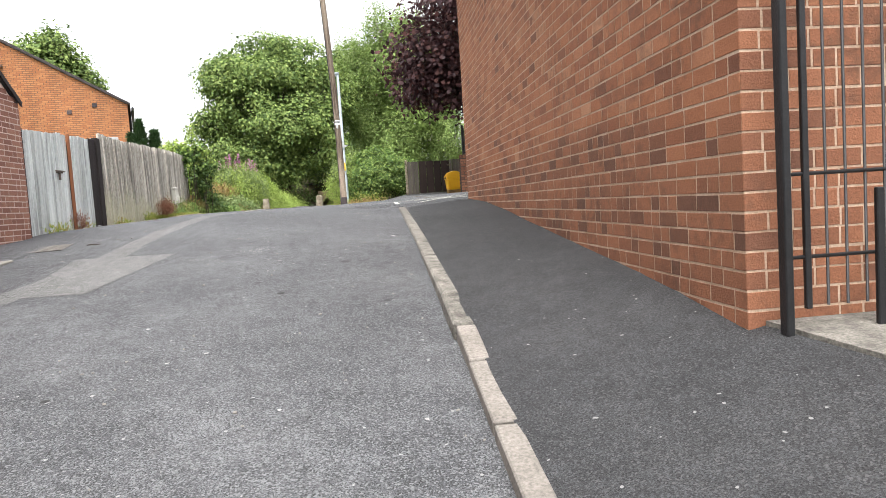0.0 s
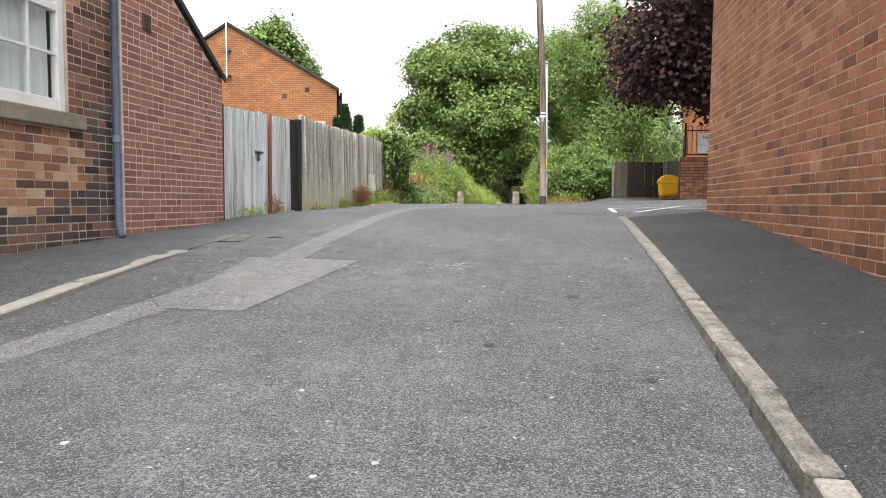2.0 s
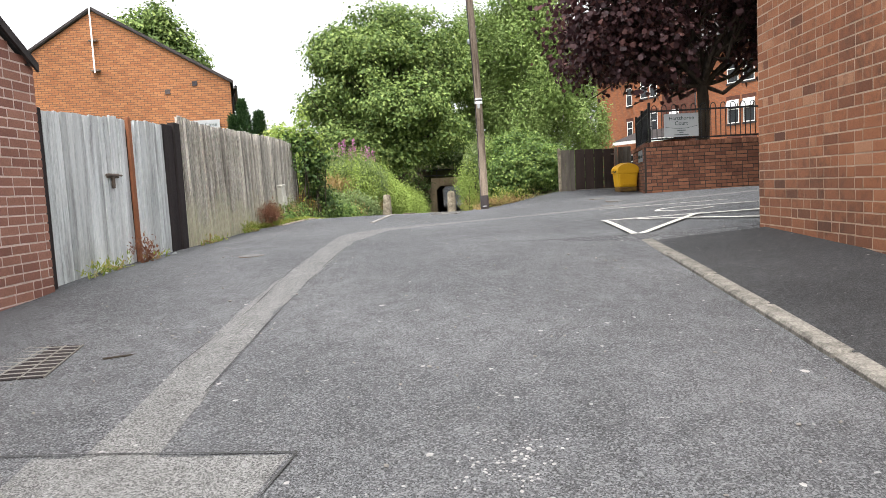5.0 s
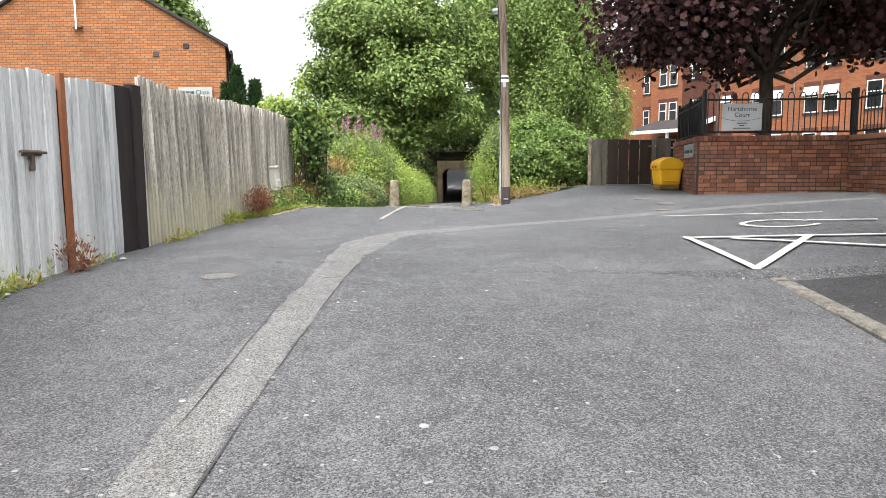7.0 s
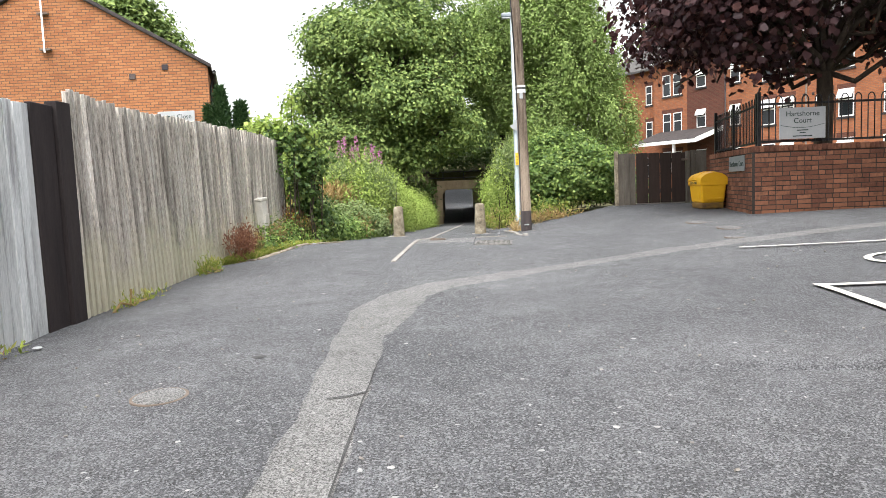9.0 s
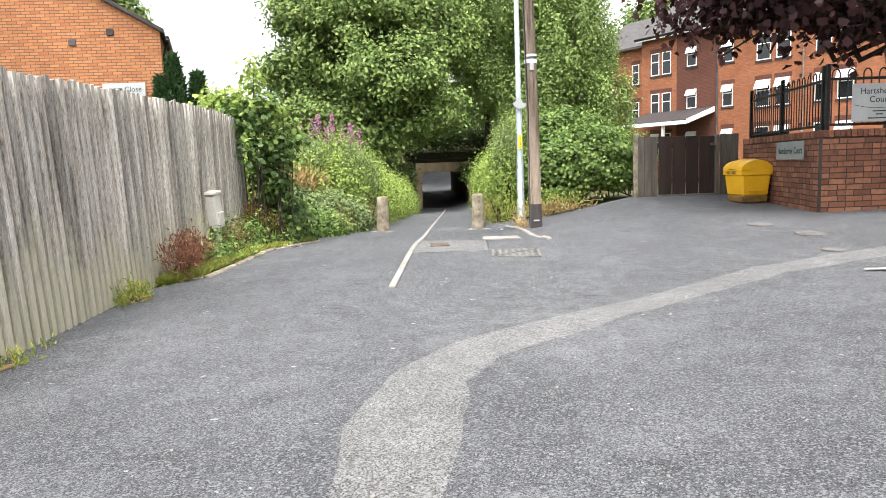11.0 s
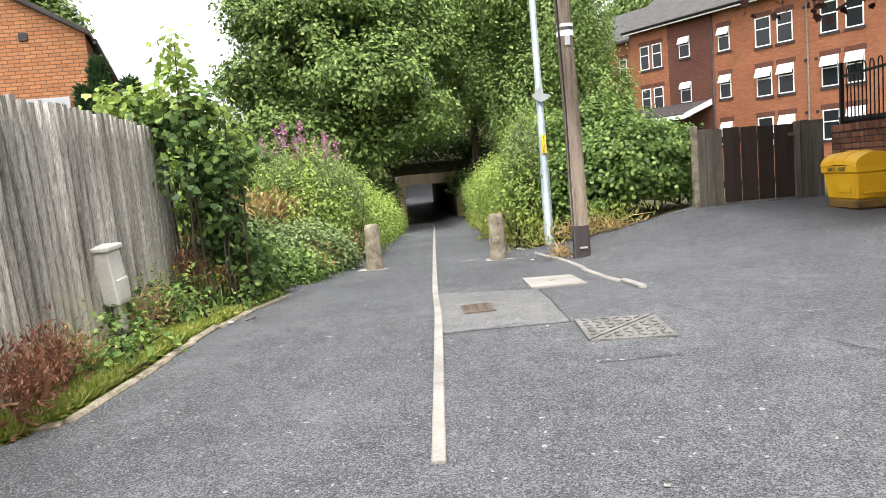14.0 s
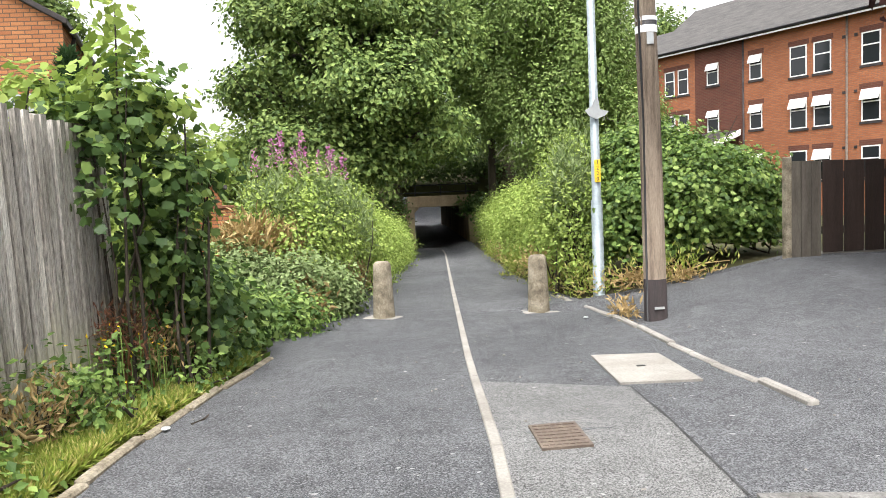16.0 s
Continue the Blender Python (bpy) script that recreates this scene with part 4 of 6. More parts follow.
# ---- wooden gate and fence on the left ----
FX = -3.9
def board_row(root, name, ys, w, top, mat, thick=0.02, lean_by=None, seed=1, x=FX):
    rng = random.Random(seed)
    shapes = []
    for k in range(4):
        bm = bmesh.new()
        add_box(bm, 0, thick, 0, w, 0, 1.0)
        bmesh.ops.subdivide_edges(bm, edges=[e for e in bm.edges if abs(e.verts[0].co.z - e.verts[1].co.z) > 0.5], cuts=5)
        for v in bm.verts:
            v.co.x += 0.006 * noise.noise((k * 7.1, v.co.y * 20, v.co.z * 3))
            if v.co.z > 0.99:
                v.co.z += rng.uniform(-0.006, 0.004)
        shapes.append(bm_mesh("board", bm, M[mat]))
    for y in ys:
        zb = gz(x, y) - 0.02
        h = top(y) + rng.uniform(-0.015, 0.015) - zb
        ob = part(name, rng.choice(shapes), root)
        ob.matrix_basis = Matrix.Translation((x + rng.uniform(-0.002, 0.009), y, zb)) @ Matrix.Rotation(rng.uniform(-0.008, 0.008) + (lean_by(y) if lean_by else 0), 4, "X") @ Matrix.Rotation(rng.uniform(0.02, 0.1), 4, "Z") @ Matrix.Diagonal((1, 1, h, 1))


gate = thing("wooden_gate", (0, 0, 0), "tall silver-grey boarded double gate, shut, with a latch", "gate")
part("post", box_mesh("post", FX - .06, FX + .1, 13.5, 13.6, .3, 2.3, M["wood_black"], 0.008), gate, "dark post against the brickwork")
board_row(gate, "board", np.arange(13.62, 15.37, 0.108), 0.1, lambda y: 2.3 + (y - 13.6) * 0.045, "wood_silver", 0.022, None, 11)
part("slat", box_mesh("slat", FX + .02, FX + .055, 15.45, 15.53, .58, 2.4, M["wood_orange"], 0.005), gate, "orange-brown cover slat")
board_row(gate, "board", np.arange(15.56, 16.45, 0.108), 0.1, lambda y: 2.38 + (y - 15.5) * 0.03, "wood_silver", 0.022, None, 12)
# Added black sheet that paints the shade between the gate boards.
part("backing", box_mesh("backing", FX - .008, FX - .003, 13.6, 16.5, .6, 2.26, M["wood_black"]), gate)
for z in (0.9, 1.95):
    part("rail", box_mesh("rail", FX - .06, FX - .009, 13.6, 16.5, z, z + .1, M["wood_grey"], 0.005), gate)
latch = part("latch", box_mesh("latch", FX + .02, FX + .05, 14.86, 15.12, 1.66, 1.71, M["iron"], 0.006), gate, "rusty iron latch")
part("bolt", tube_mesh("bolt", [(FX + .06, 14.8, 1.69), (FX + .06, 15.16, 1.69)], 0.012, M["iron"], 8), latch)
part("hasp", box_mesh("hasp", FX + .03, FX + .06, 14.96, 15.0, 1.54, 1.7, M["iron"], 0.005), latch)

tall_fence = thing("board_fence", (0, 0, 0), "tall weathered grey feather-board fence, mossy at the foot", "fence")
part("end_board", box_mesh("end_board", FX - .02, FX + .03, 16.53, 16.82, .55, 2.42, M["wood_black"], 0.006), tall_fence, "black tarred end board")
part("end_post", box_mesh("end_post", FX - .04, FX + .06, 16.83, 17.03, .55, 2.46, M["wood_black"], 0.006), tall_fence, "black tarred post")
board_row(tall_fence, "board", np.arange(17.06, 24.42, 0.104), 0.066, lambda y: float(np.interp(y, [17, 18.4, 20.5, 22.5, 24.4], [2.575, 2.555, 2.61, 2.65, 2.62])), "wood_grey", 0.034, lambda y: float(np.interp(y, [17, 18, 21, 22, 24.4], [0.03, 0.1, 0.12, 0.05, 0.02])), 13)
# Same for the fence: a black sheet as shade in its grooves.
part("backing", box_mesh("backing", FX - .008, FX - .002, 17.05, 24.48, .5, 2.5, M["wood_black"]), tall_fence, "black sheet standing for the shade in the gaps")
for z in (0.95, 2.2):
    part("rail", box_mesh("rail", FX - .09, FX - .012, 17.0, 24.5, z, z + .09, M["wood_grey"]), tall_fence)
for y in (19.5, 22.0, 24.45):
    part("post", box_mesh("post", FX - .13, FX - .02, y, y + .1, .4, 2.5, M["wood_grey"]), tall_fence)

box = thing("service_box", (FX + .05, 22.4, 0.74), "pale grey plastic service box leaning on a post at the fence", "box")
box.rotation_euler = (radians(5), 0, radians(-6))
part("stand", box_mesh("stand", 0.03, 0.09, 0.06, 0.15, 0.0, 0.5, M["box_white"], 0.008), box)
part("case", box_mesh("case", 0.0, 0.13, 0.0, 0.2, 0.4, 0.82, M["box_white"], 0.012, lambda x, y, z: (x - (.03 if z > .6 else 0), y, z)), box)
part("lid", box_mesh("lid", -.045, 0.12, -.015, 0.215, 0.822, 0.86, M["box_white"], 0.008), box)
part("cover", box_mesh("cover", 0.12, 0.138, 0.02, 0.18, 0.43, 0.6, M["box_white"], 0.006), box)

# ---- far house with an orange gable ----
fh = thing("gable_house", (0, 0, 0), "orange brick house with a plain gable wall", "house")
GY0, AX, AZ, EX, EZ = 33.6, -13.27, 8.65, -8.25, 5.75
WX = 2 * AX - EX


def swept(me):
    """The house stands askew: its sides run back at an angle to the gable."""
    for v in me.vertices:
        v.co.x -= 0.3 * max(0.0, v.co.y - GY0)
    return me


part("wall", swept(prism("wall", [(WX, 0), (EX, 0), (EX, EZ), (AX, AZ), (WX, EZ)], "y", GY0, 42, M["gable_brick"])), fh, "orange brick gable wall")
part("side_wall", swept(box_mesh("side_wall", EX, EX + .004, GY0 + .01, 42, 0, EZ - .02, M["side_brick"])), fh)
sl = (AZ - EZ) / (EX - AX)
for s in (1, -1):
    e = AX + s * (EX - AX + 0.14)
    part("roof", swept(prism("roof", [(AX, AZ + .02), (e, AZ - (EX - AX + .14) * sl + .02), (e, AZ - (EX - AX + .14) * sl + .14), (AX, AZ + .16)], "y", GY0 - 0.08, 42.2, M["slate"])), fh, "tiled roof slope")
    part("verge", prism("verge", [(AX, AZ + .05), (e, AZ - (EX - AX + .14) * sl + .04), (e, AZ - (EX - AX + .14) * sl + .13), (AX, AZ + .15)], "y", GY0 - 0.11, GY0 - 0.082, M["roof_dark"]), fh, "dark verge")
part("gutter", swept(tube_mesh("gutter", [(EX + .2, GY0, EZ - .18), (EX + .2, 42, EZ - .18)], 0.06, M["black_paint"])), fh)
part("downpipe", swept(tube_mesh("downpipe", [(EX + .18, GY0 + .3, EZ - .2), (EX + .06, GY0 + .3, EZ - .6), (EX + .06, GY0 + .3, 0.5)], 0.04, M["black_paint"])), fh)
for x, z in ((-10.64, 5.52), (-9.59, 5.77)):
    part("vent", box_mesh("vent", x - .1, x + .1, GY0 - .03, GY0, z - .09, z + .09, M["brick_old_dark"], 0.01), fh, "dark wall vent")
mast = part("aerial_mast", tube_mesh("aerial_mast", [(AX, GY0 - .16, 6.35), (AX, GY0 - .16, 10.2)], 0.026, M["white_paint"]), fh, "thin pale aerial mast")
for z in (7.55, 6.45):
    part("bracket", box_mesh("bracket", AX - .16, AX + .16, GY0 - .15, GY0, z - .03, z + .03, M["iron"]), mast)
csign = thing("street_sign", (-9.3, GY0 - .1, 4.1), "white street name board on the gable wall", "sign")
part("board", box_mesh("board", -.58, .58, -.02, .02, -.3, .28, M["sign_white"], 0.005), csign)
part("lettering", turned(text_mesh("lettering", "Close", 0.2, M["ink"]), Matrix.Translation((.25, -.024, .1)) @ Matrix.Rotation(math.pi / 2, 4, "X")), csign)
for k, (a, b) in enumerate(((-.5, -.36), (-.33, -.2), (-.17, -.04))):
    part("lettering_bar", box_mesh("lettering_bar", a, b, -.025, -.021, .06, .14, M["ink"]), csign)

# small house with a white door behind it
h2 = thing("small_house", (0, 0, 0), "low orange brick house with a white front door", "house")
part("wall", swept(prism("wall", [(-12.5, 0), (-6.5, 0), (-6.5, 2.48), (-9.8, 3.72), (-12.5, 2.7)], "y", 38, 44, M["gable_brick"])), h2)
part("roof", swept(prism("roof", [(-9.8, 3.74), (-6.35, 2.44), (-6.35, 2.54), (-9.8, 3.86)], "y", 37.9, 44.2, M["slate"])), h2, "dark tiled roof")
part("roof", swept(prism("roof", [(-9.8, 3.74), (-12.8, 2.6), (-12.8, 2.7), (-9.8, 3.86)], "y", 37.9, 44.2, M["slate"])), h2)
for ob in h2.children:
    ob.location.x = 0.3 * (38 - GY0)
door = part("door", box_mesh("door", -8.05, -7.4, 37.94, 37.98, 1.0, 2.75, M["glass"]), h2, "dark door in a white frame")
for a, b, c, d in ((-8.2, -8.05, .9, 2.9), (-7.4, -7.25, .9, 2.9), (-8.05, -7.4, 2.75, 2.9)):
    part("door_frame", box_mesh("door_frame", a, b, 37.9, 38, c, d, M["white_paint"], .01), door)
part("lintel", box_mesh("lintel", -8.25, -7.2, 37.9, 38, 2.92, 3.15, M["roof_dark"]), h2, "dark lintel")
gw = thing("garden_wall", (0, 0, 0), "low brown brick garden wall", "wall")
part("wall", box_mesh("wall", -7.4, -5.6, 35.4, 35.65, 0.2, 1.95, M["gable_brick"]), gw)
part("coping", box_mesh("coping", -7.45, -5.55, 35.35, 35.7, 1.95, 2.02, M["brick_wall"], .01), gw)

# ---- flats behind the car park ----
flats = thing("apartment_block", (18.564, 53.983, 0), "three-storey orange brick block of flats with white windows", "flats", turn=math.degrees(math.atan2(FDY, FDX)))
# in the block's own frame x runs along the front, y points away from the street side
def wall_block(u0, u1, back, mat, z0=0.2, z1=9.72, depth=9.0):
    return part("wall", box_mesh("wall", u0, u1, -depth, -back, z0, z1, M[mat]), flats)


wall_block(-22, 2.92, 0.0, "flat_brick")
wall_block(2.92, 6.0, 0.0, "flat_brick_dark")
wall_block(6.0, 8.9, 0.0, "flat_brick")
wall_block(8.9, 14.5, 1.4, "flat_brick")
part("roof", prism("roof", [(0.45, 9.7), (-4.5, 13.0), (-9.45, 9.7), (-9.45, 9.85), (-4.5, 13.18), (0.45, 9.85)], "x", -22.3, 9.2, M["slate"]), flats, "grey tiled roof")
part("roof", prism("roof", [(-0.95, 9.55), (-4.9, 12.2), (-9.45, 9.55), (-9.45, 9.7), (-4.9, 12.36), (-0.95, 9.7)], "x", 9.0, 14.8, M["slate"]), flats, "grey tiled roof")
part("fascia", box_mesh("fascia", -22.2, 9.1, 0.4, 0.44, 9.62, 9.8, M["white_paint"]), flats, "white fascia board")
part("gutter", tube_mesh("gutter", [(-22.2, 0.5, 9.8), (9.1, 0.5, 9.8)], 0.06, M["black_paint"]), flats)
for u in (2.92, -2.5, -9.0):
    part("downpipe", tube_mesh("downpipe", [(u, 0.05, 0.3), (u, 0.05, 9.7)], 0.05, M["roof_dark"] if u > 0 else M["iron"]), flats)
TOPS = (8.77, 6.14, 3.5)


def flat_window(u, top, w, h, open_top, front):
    win = part("window", box_mesh("window", u, u + w, front - 0.05, front + 0.012, top - h, top, M["glass"]), flats)
    bm = bmesh.new()
    t = 0.06
    for a, b, c, d in ((u, u + t, top - h, top), (u + w - t, u + w, top - h, top), (u + t, u + w - t, top - h, top - h + t), (u + t, u + w - t, top - t, top), (u + t, u + w - t, top - h * .4 - t / 2, top - h * .4 + t / 2)):
        add_box(bm, a, b, front - .02, front + .03, c, d)
    part("window_frame", bm_mesh("window_frame", bm, M["white_paint"]), win, "white plastic frame")
    if open_top:
        hh = h * 0.4 - t
        bm = bmesh.new()
        for a, b, c, d in ((0, t, -hh, 0), (w - t, w, -hh, 0), (t, w - t, -hh, -hh + t), (t, w - t, -t, 0)):
            add_box(bm, a, b, -.015, .015, c, d)
        ob = part("open_light", bm_mesh("open_light", bm, M["white_paint"]), win, "top light standing open")
        ob.matrix_basis = Matrix.Translation((u, front + .04, top - .02)) @ Matrix.Rotation(0.45, 4, "X")
        ob2 = part("open_glass", box_mesh("open_glass", t, w - t, -.004, .004, -hh + t, -t, M["curtain"]), win)
        ob2.matrix_basis = ob.matrix_basis
    part("lintel", box_mesh("lintel", u - .1, u + w + .1, front, front + .006, top + .01, top + .27, M["flat_brick_dark"]), win, "dark brick lintel")
    part("sill", box_mesh("sill", u - .08, u + w + .08, front, front + .05, top - h - .13, top - h - .01, M["roof_dark"]), win, "dark sill")
    return win


rng = random.Random(5)
for top in TOPS:
    for u, w, h, o in ((7.4, .7, 1.45, rng.random() < .5), (6.45, .72, 1.45, rng.random() < .4), (4.45, .75, 1.2, True), (1.85, .72, 1.3, True), (-.55, .88, 1.52, rng.random() < .4), (-1.75, .86, 1.52, rng.random() < .5),
                       (-4.0, .85, 1.5, rng.random() < .6), (-5.2, .85, 1.5, rng.random() < .6), (-7.6, .86, 1.5, rng.random() < .5), (-8.75, .86, 1.5, rng.random() < .5), (-11.2, .9, 1.5, True), (-12.4, .9, 1.5, rng.random() < .5), (-14.8, .9, 1.5, True), (-16.0, .9, 1.5, False)):
        flat_window(u, top, w, h, o, 0.0)
    flat_window(10.4, top - .25, .62, 1.4, False, -1.4)
    for u in (-2.35, -2.9, -9.6):
        part("wall_vent", box_mesh("wall_vent", u - .07, u + .07, 0, .05, top - .1, top + .04, M["roof_dark"], .01), flats)
# entrance canopy on the flats
part("canopy_roof", prism("canopy_roof", [(0.02, 4.75), (2.6, 4.0), (2.6, 4.12), (0.02, 4.9)], "x", 3.2, 8.4, M["roof_dark"]), flats, "low dark canopy roof")
part("canopy_fascia", box_mesh("canopy_fascia", 3.15, 8.45, 2.61, 2.66, 3.85, 4.08, M["white_paint"]), flats, "white canopy board")
part("canopy_verge", prism("canopy_verge", [(0.02, 4.6), (2.6, 3.86), (2.6, 4.14), (0.02, 4.92)], "x", 3.1, 3.16, M["white_paint"]), flats, "white canopy board")
part("canopy_post", box_mesh("canopy_post", 4.9, 5.05, 2.4, 2.55, .4, 3.9, M["white_paint"]), flats)

# ---- low brick wall, railing and sign ----
WB, WX0, WX1 = 23.58, 4.57, 7.56
rw = thing("boundary_wall", (0, 0, 0), "brown brick boundary wall with a brick-on-edge coping", "wall")
SDX, SDY = 0.171, 0.985          # the short side runs back to the garden gate, a little askew


def side_at(u, off):
    """A place u along the side wall, off to its street side."""
    return WX0 + SDX * u - SDY * off, WB + SDY * u + SDX * off


def wall_part(footprint, z0, z1):
    return part("wall", solid("wall", footprint, z0, z1, M["mortar_dark"]), rw)


def brown(u, z):
    return "brick_wall"


w1 = wall_part([(WX0 + .003, WB + .003), (WX1, WB + .003), (WX1, WB + .22), (WX0 + .04, WB + .22)], .6, 2.05)
bricks(w1, (WX0, WB), (1, 0), (0, -1), WX1 - WX0, .8, 2.05, .083, .25, brown, always, lambda u, z: u < 2.6, 21)
w2 = wall_part([side_at(.24, -.003), side_at(.24, -.22), side_at(4.02, -.22), side_at(4.02, -.003)], .6, 2.05)
bricks(w2, (WX0, WB), (SDX, SDY), (-SDY, SDX), 4.02, .8, 2.05, .083, .25, brown, always, lambda u, z: u < 2.4, 22)
pier = part("pier", solid("pier", [side_at(0, .002), side_at(.42, .002), side_at(.42, .048), side_at(0, .048)], .6, 2.05, M["mortar_dark"]), rw, "brick pier at the corner")
bricks(pier, side_at(0, .05), (SDX, SDY), (-SDY, SDX), .42, .8, 2.05, .083, .21, brown, always, always, 24)
w3 = wall_part([(WX1 + .003, 14.9), (WX1 + .22, 14.9), (WX1 + .22, WB + .22), (WX1 + .003, WB + .22)], .5, 2.05)
bricks(w3, (WX1, 14.9), (0, 1), (-1, 0), WB - 14.9, .7, 2.05, .083, .25, brown, always, lambda u, z: False, 23)
cop = box_mesh("coping_brick", 0, .075, -.015, .235, 0, .105, M["brick_wall"], .006)
for i in range(36):
    part("coping_brick", cop, rw, loc=(WX0 + i * .083, WB, 2.052 + random.uniform(-.003, .003)))
for i in range(47):
    ob = part("coping_brick", cop, rw)
    ob.matrix_basis = Matrix.Translation((*side_at(.26 + i * .08, -.222), 2.052 + random.uniform(-.003, .003))) @ Matrix.Rotation(math.atan2(SDY, SDX), 4, "Z")
part("coping", box_mesh("coping", WX1 - .02, WX1 + .24, 14.9, WB - .02, 2.052, 2.15, M["brick_wall"], .006), rw)


def bow_railing(a, b, z0, n_posts, name_label):
    a, b = Vector((*a, z0)), Vector((*b, z0))
    d = b - a
    L = d.length
    turn = math.degrees(math.atan2(d.y, d.x))
    rail = thing("bow_top_railing", tuple(a), name_label, "railing", "railings on the wall", turn)
    post = box_mesh("post", -.028, .028, -.028, .028, -0.02, .93, M["black_paint"], .004)
    for i in range(n_posts):
        part("post", post, rail, loc=(L * i / (n_posts - 1), 0, 0))
    for z in (.07, .72):
        part("rail", box_mesh("rail", 0, L, -.006, .006, z - .02, z + .02, M["black_paint"]), rail)
    pts = [(0, 0, .05)] + [(0, 0, .78)] + [(.0575 - .0575 * math.cos(t), 0, .78 + .08 * math.sin(t)) for t in np.linspace(.3, math.pi - .3, 6)] + [(.115, 0, .78), (.115, 0, .05)]
    bow = tube_mesh("bow_bar", pts, .01, M["black_paint"], 6)
    x = .06
    while x < L - .12:
        part("bow_bar", bow, rail, loc=(x, 0, 0))
        x += .23
    return rail


bow_railing((WX0 + .12, WB + .12), (WX1 + .1, WB + .12), 2.16, 2, "black bow-topped steel railing on the brick wall")
bow_railing(side_at(.32, -.11), side_at(3.9, -.11), 2.16, 3, "black bow-topped steel railing on the brick wall")
bow_railing((WX1 + .11, 15.2), (WX1 + .11, WB), 2.16, 4, "black bow-topped steel railing on the brick wall")

csb = thing("court_sign", (5.42, WB + .07, 2.53), "white sign panel with dark lettering fixed to the railing", "sign")
part("panel", box_mesh("panel", -.4, .4, -.012, .012, -.27, .27, M["sign_white"], .004), csb)
for words, z, size in (("Hartshorne", .16, .125), ("Court", .04, .125)):
    part("lettering", turned(text_mesh("lettering", words, size, M["ink"]), Matrix.Translation((0, -.015, z)) @ Matrix.Rotation(math.pi / 2, 4, "X")), csb)
part("swoosh", joined("swoosh", [tube_arrays([(-.38 + .076 * i, -.014, -.03 - .05 * math.sin(i * .33)) for i in range(11)], .004, 5)], M["ink"]), csb)
for a, b, z in ((-.1, .1, -.12), (-.05, .05, -.165), (-.17, .17, -.22)):
    part("lettering_bar", box_mesh("lettering_bar", a, b, -.016, -.0125, z - .011, z + .006, M["ink"]), csb)
nsb = thing("name_plate", (*side_at(1.3, .017), 1.88), "grey name plate with dark lettering on the brick wall", "sign", turn=math.degrees(math.atan2(SDY, SDX)) - 90)
part("plate", box_mesh("plate", -.01, .01, -.62, .62, -.14, .15, M["sign_grey"], .004), nsb)
for words, at_y in (("Hartshorne", .2), ("Court", -.4)):
    part("lettering", turned(text_mesh("lettering", words, .145, M["ink"]), Matrix.Translation((-.013, at_y, 0)) @ Matrix.Rotation(-math.pi / 2, 4, "Z") @ Matrix.Rotation(math.pi / 2, 4, "X")), nsb)

# ---- garden gate and side panels ----
GYY = 27.75
gg = thing("garden_gate", (3.62, GYY, 1.08), "dark brown boarded garden gate, shut, gaps between its boards", "gate")
for i, (a, b) in enumerate(((0, .268), (.285, .543), (.56, .812), (.83, 1.14))):
    part("board", box_mesh("board", a, b, -.012, .012, .02, 1.19 - .006 * i, M["wood_brown"], .004), gg)
for z in (.25, .95):
    part("rail", box_mesh("rail", 0, 1.14, .013, .05, z, z + .1, M["wood_brown"], .004), gg)
part("threshold", box_mesh("threshold", -.02, 1.14, .02, .2, -.06, .018, M["concrete_pale"], .006), gg, "pale concrete threshold")
part("frame_post", box_mesh("frame_post", 1.16, 1.24, -.03, .06, -.03, 1.2, M["wood_mid"], .006), gg)
part("latch", box_mesh("latch", 1.05, 1.2, -.035, -.015, .98, 1.03, M["iron"], .004), gg)


def panel(name, x0, x1, mat, top, label):
    p = thing(name, (x0, GYY, 1.05), label, "fence")
    n = max(2, round((x1 - x0) / .14))
    w = (x1 - x0) / n
    for i in range(n):
        part("board", box_mesh("board", i * w, (i + 1) * w - .006, -.012 - .006 * (i % 2), .012, 0, top + random.uniform(-.01, .01), M[mat], .004), p)
    part("rail", box_mesh("rail", 0, x1 - x0, .014, .06, .85, .95, M[mat]), p)
    return p


pl_ = panel("fence_panel", 3.2, 3.6, "wood_mid", 1.22, "grey-brown boarded panel beside the garden gate")
part("post", box_mesh("post", -.09, -.01, -.05, .05, -.05, 1.28, M["concrete"], .01), pl_, "pale post")
panel("fence_panel", 4.88, 5.26, "wood_mid", 1.24, "dark boarded panel meeting the brick wall")
panel("fence_panel", 5.53, 6.3, "wood_brown", 1.24, "dark boarded panel behind the brick wall")

# ---- salt bin ----
sb = thing("salt_bin", (4.4, 25.72, 1.0), "yellow plastic salt bin with a muddy foot", "grit bin")


def taper(x, y, z):
    k = 1 - .17 * (1 - z / .5)
    return (.265 + (x - .265) * k, .36 + (y - .36) * k, z)


bm = bmesh.new()
add_box(bm, .0, .53, .0, .72, 0.12, .5, .03, taper)
part("body", bm_mesh("body", bm, M["yellow_plastic"], False), sb)
bm = bmesh.new()
add_box(bm, .0, .53, .0, .72, 0.0, .125, .02, taper)
part("foot", bm_mesh("foot", bm, M["yellow_dirty"]), sb, "mud-stained foot")
bm = bmesh.new()
prev = None
for i in range(11):
    t = math.pi * i / 10
    x, z = .265 - .285 * math.cos(t), .575 + .175 * math.sin(t)
    ring = [bm.verts.new((x, yy, zz)) for yy, zz in ((-.02, z), (.1, z + .006), (.36, z + .025), (.62, z + .006), (.74, z))]
    if prev:
        for a in range(4):
            bm.faces.new((prev[a], prev[a + 1], ring[a + 1], ring[a]))
    prev = ring
bm.verts.ensure_lookup_table()
bm.faces.new([bm.verts[i * 5] for i in range(11)])
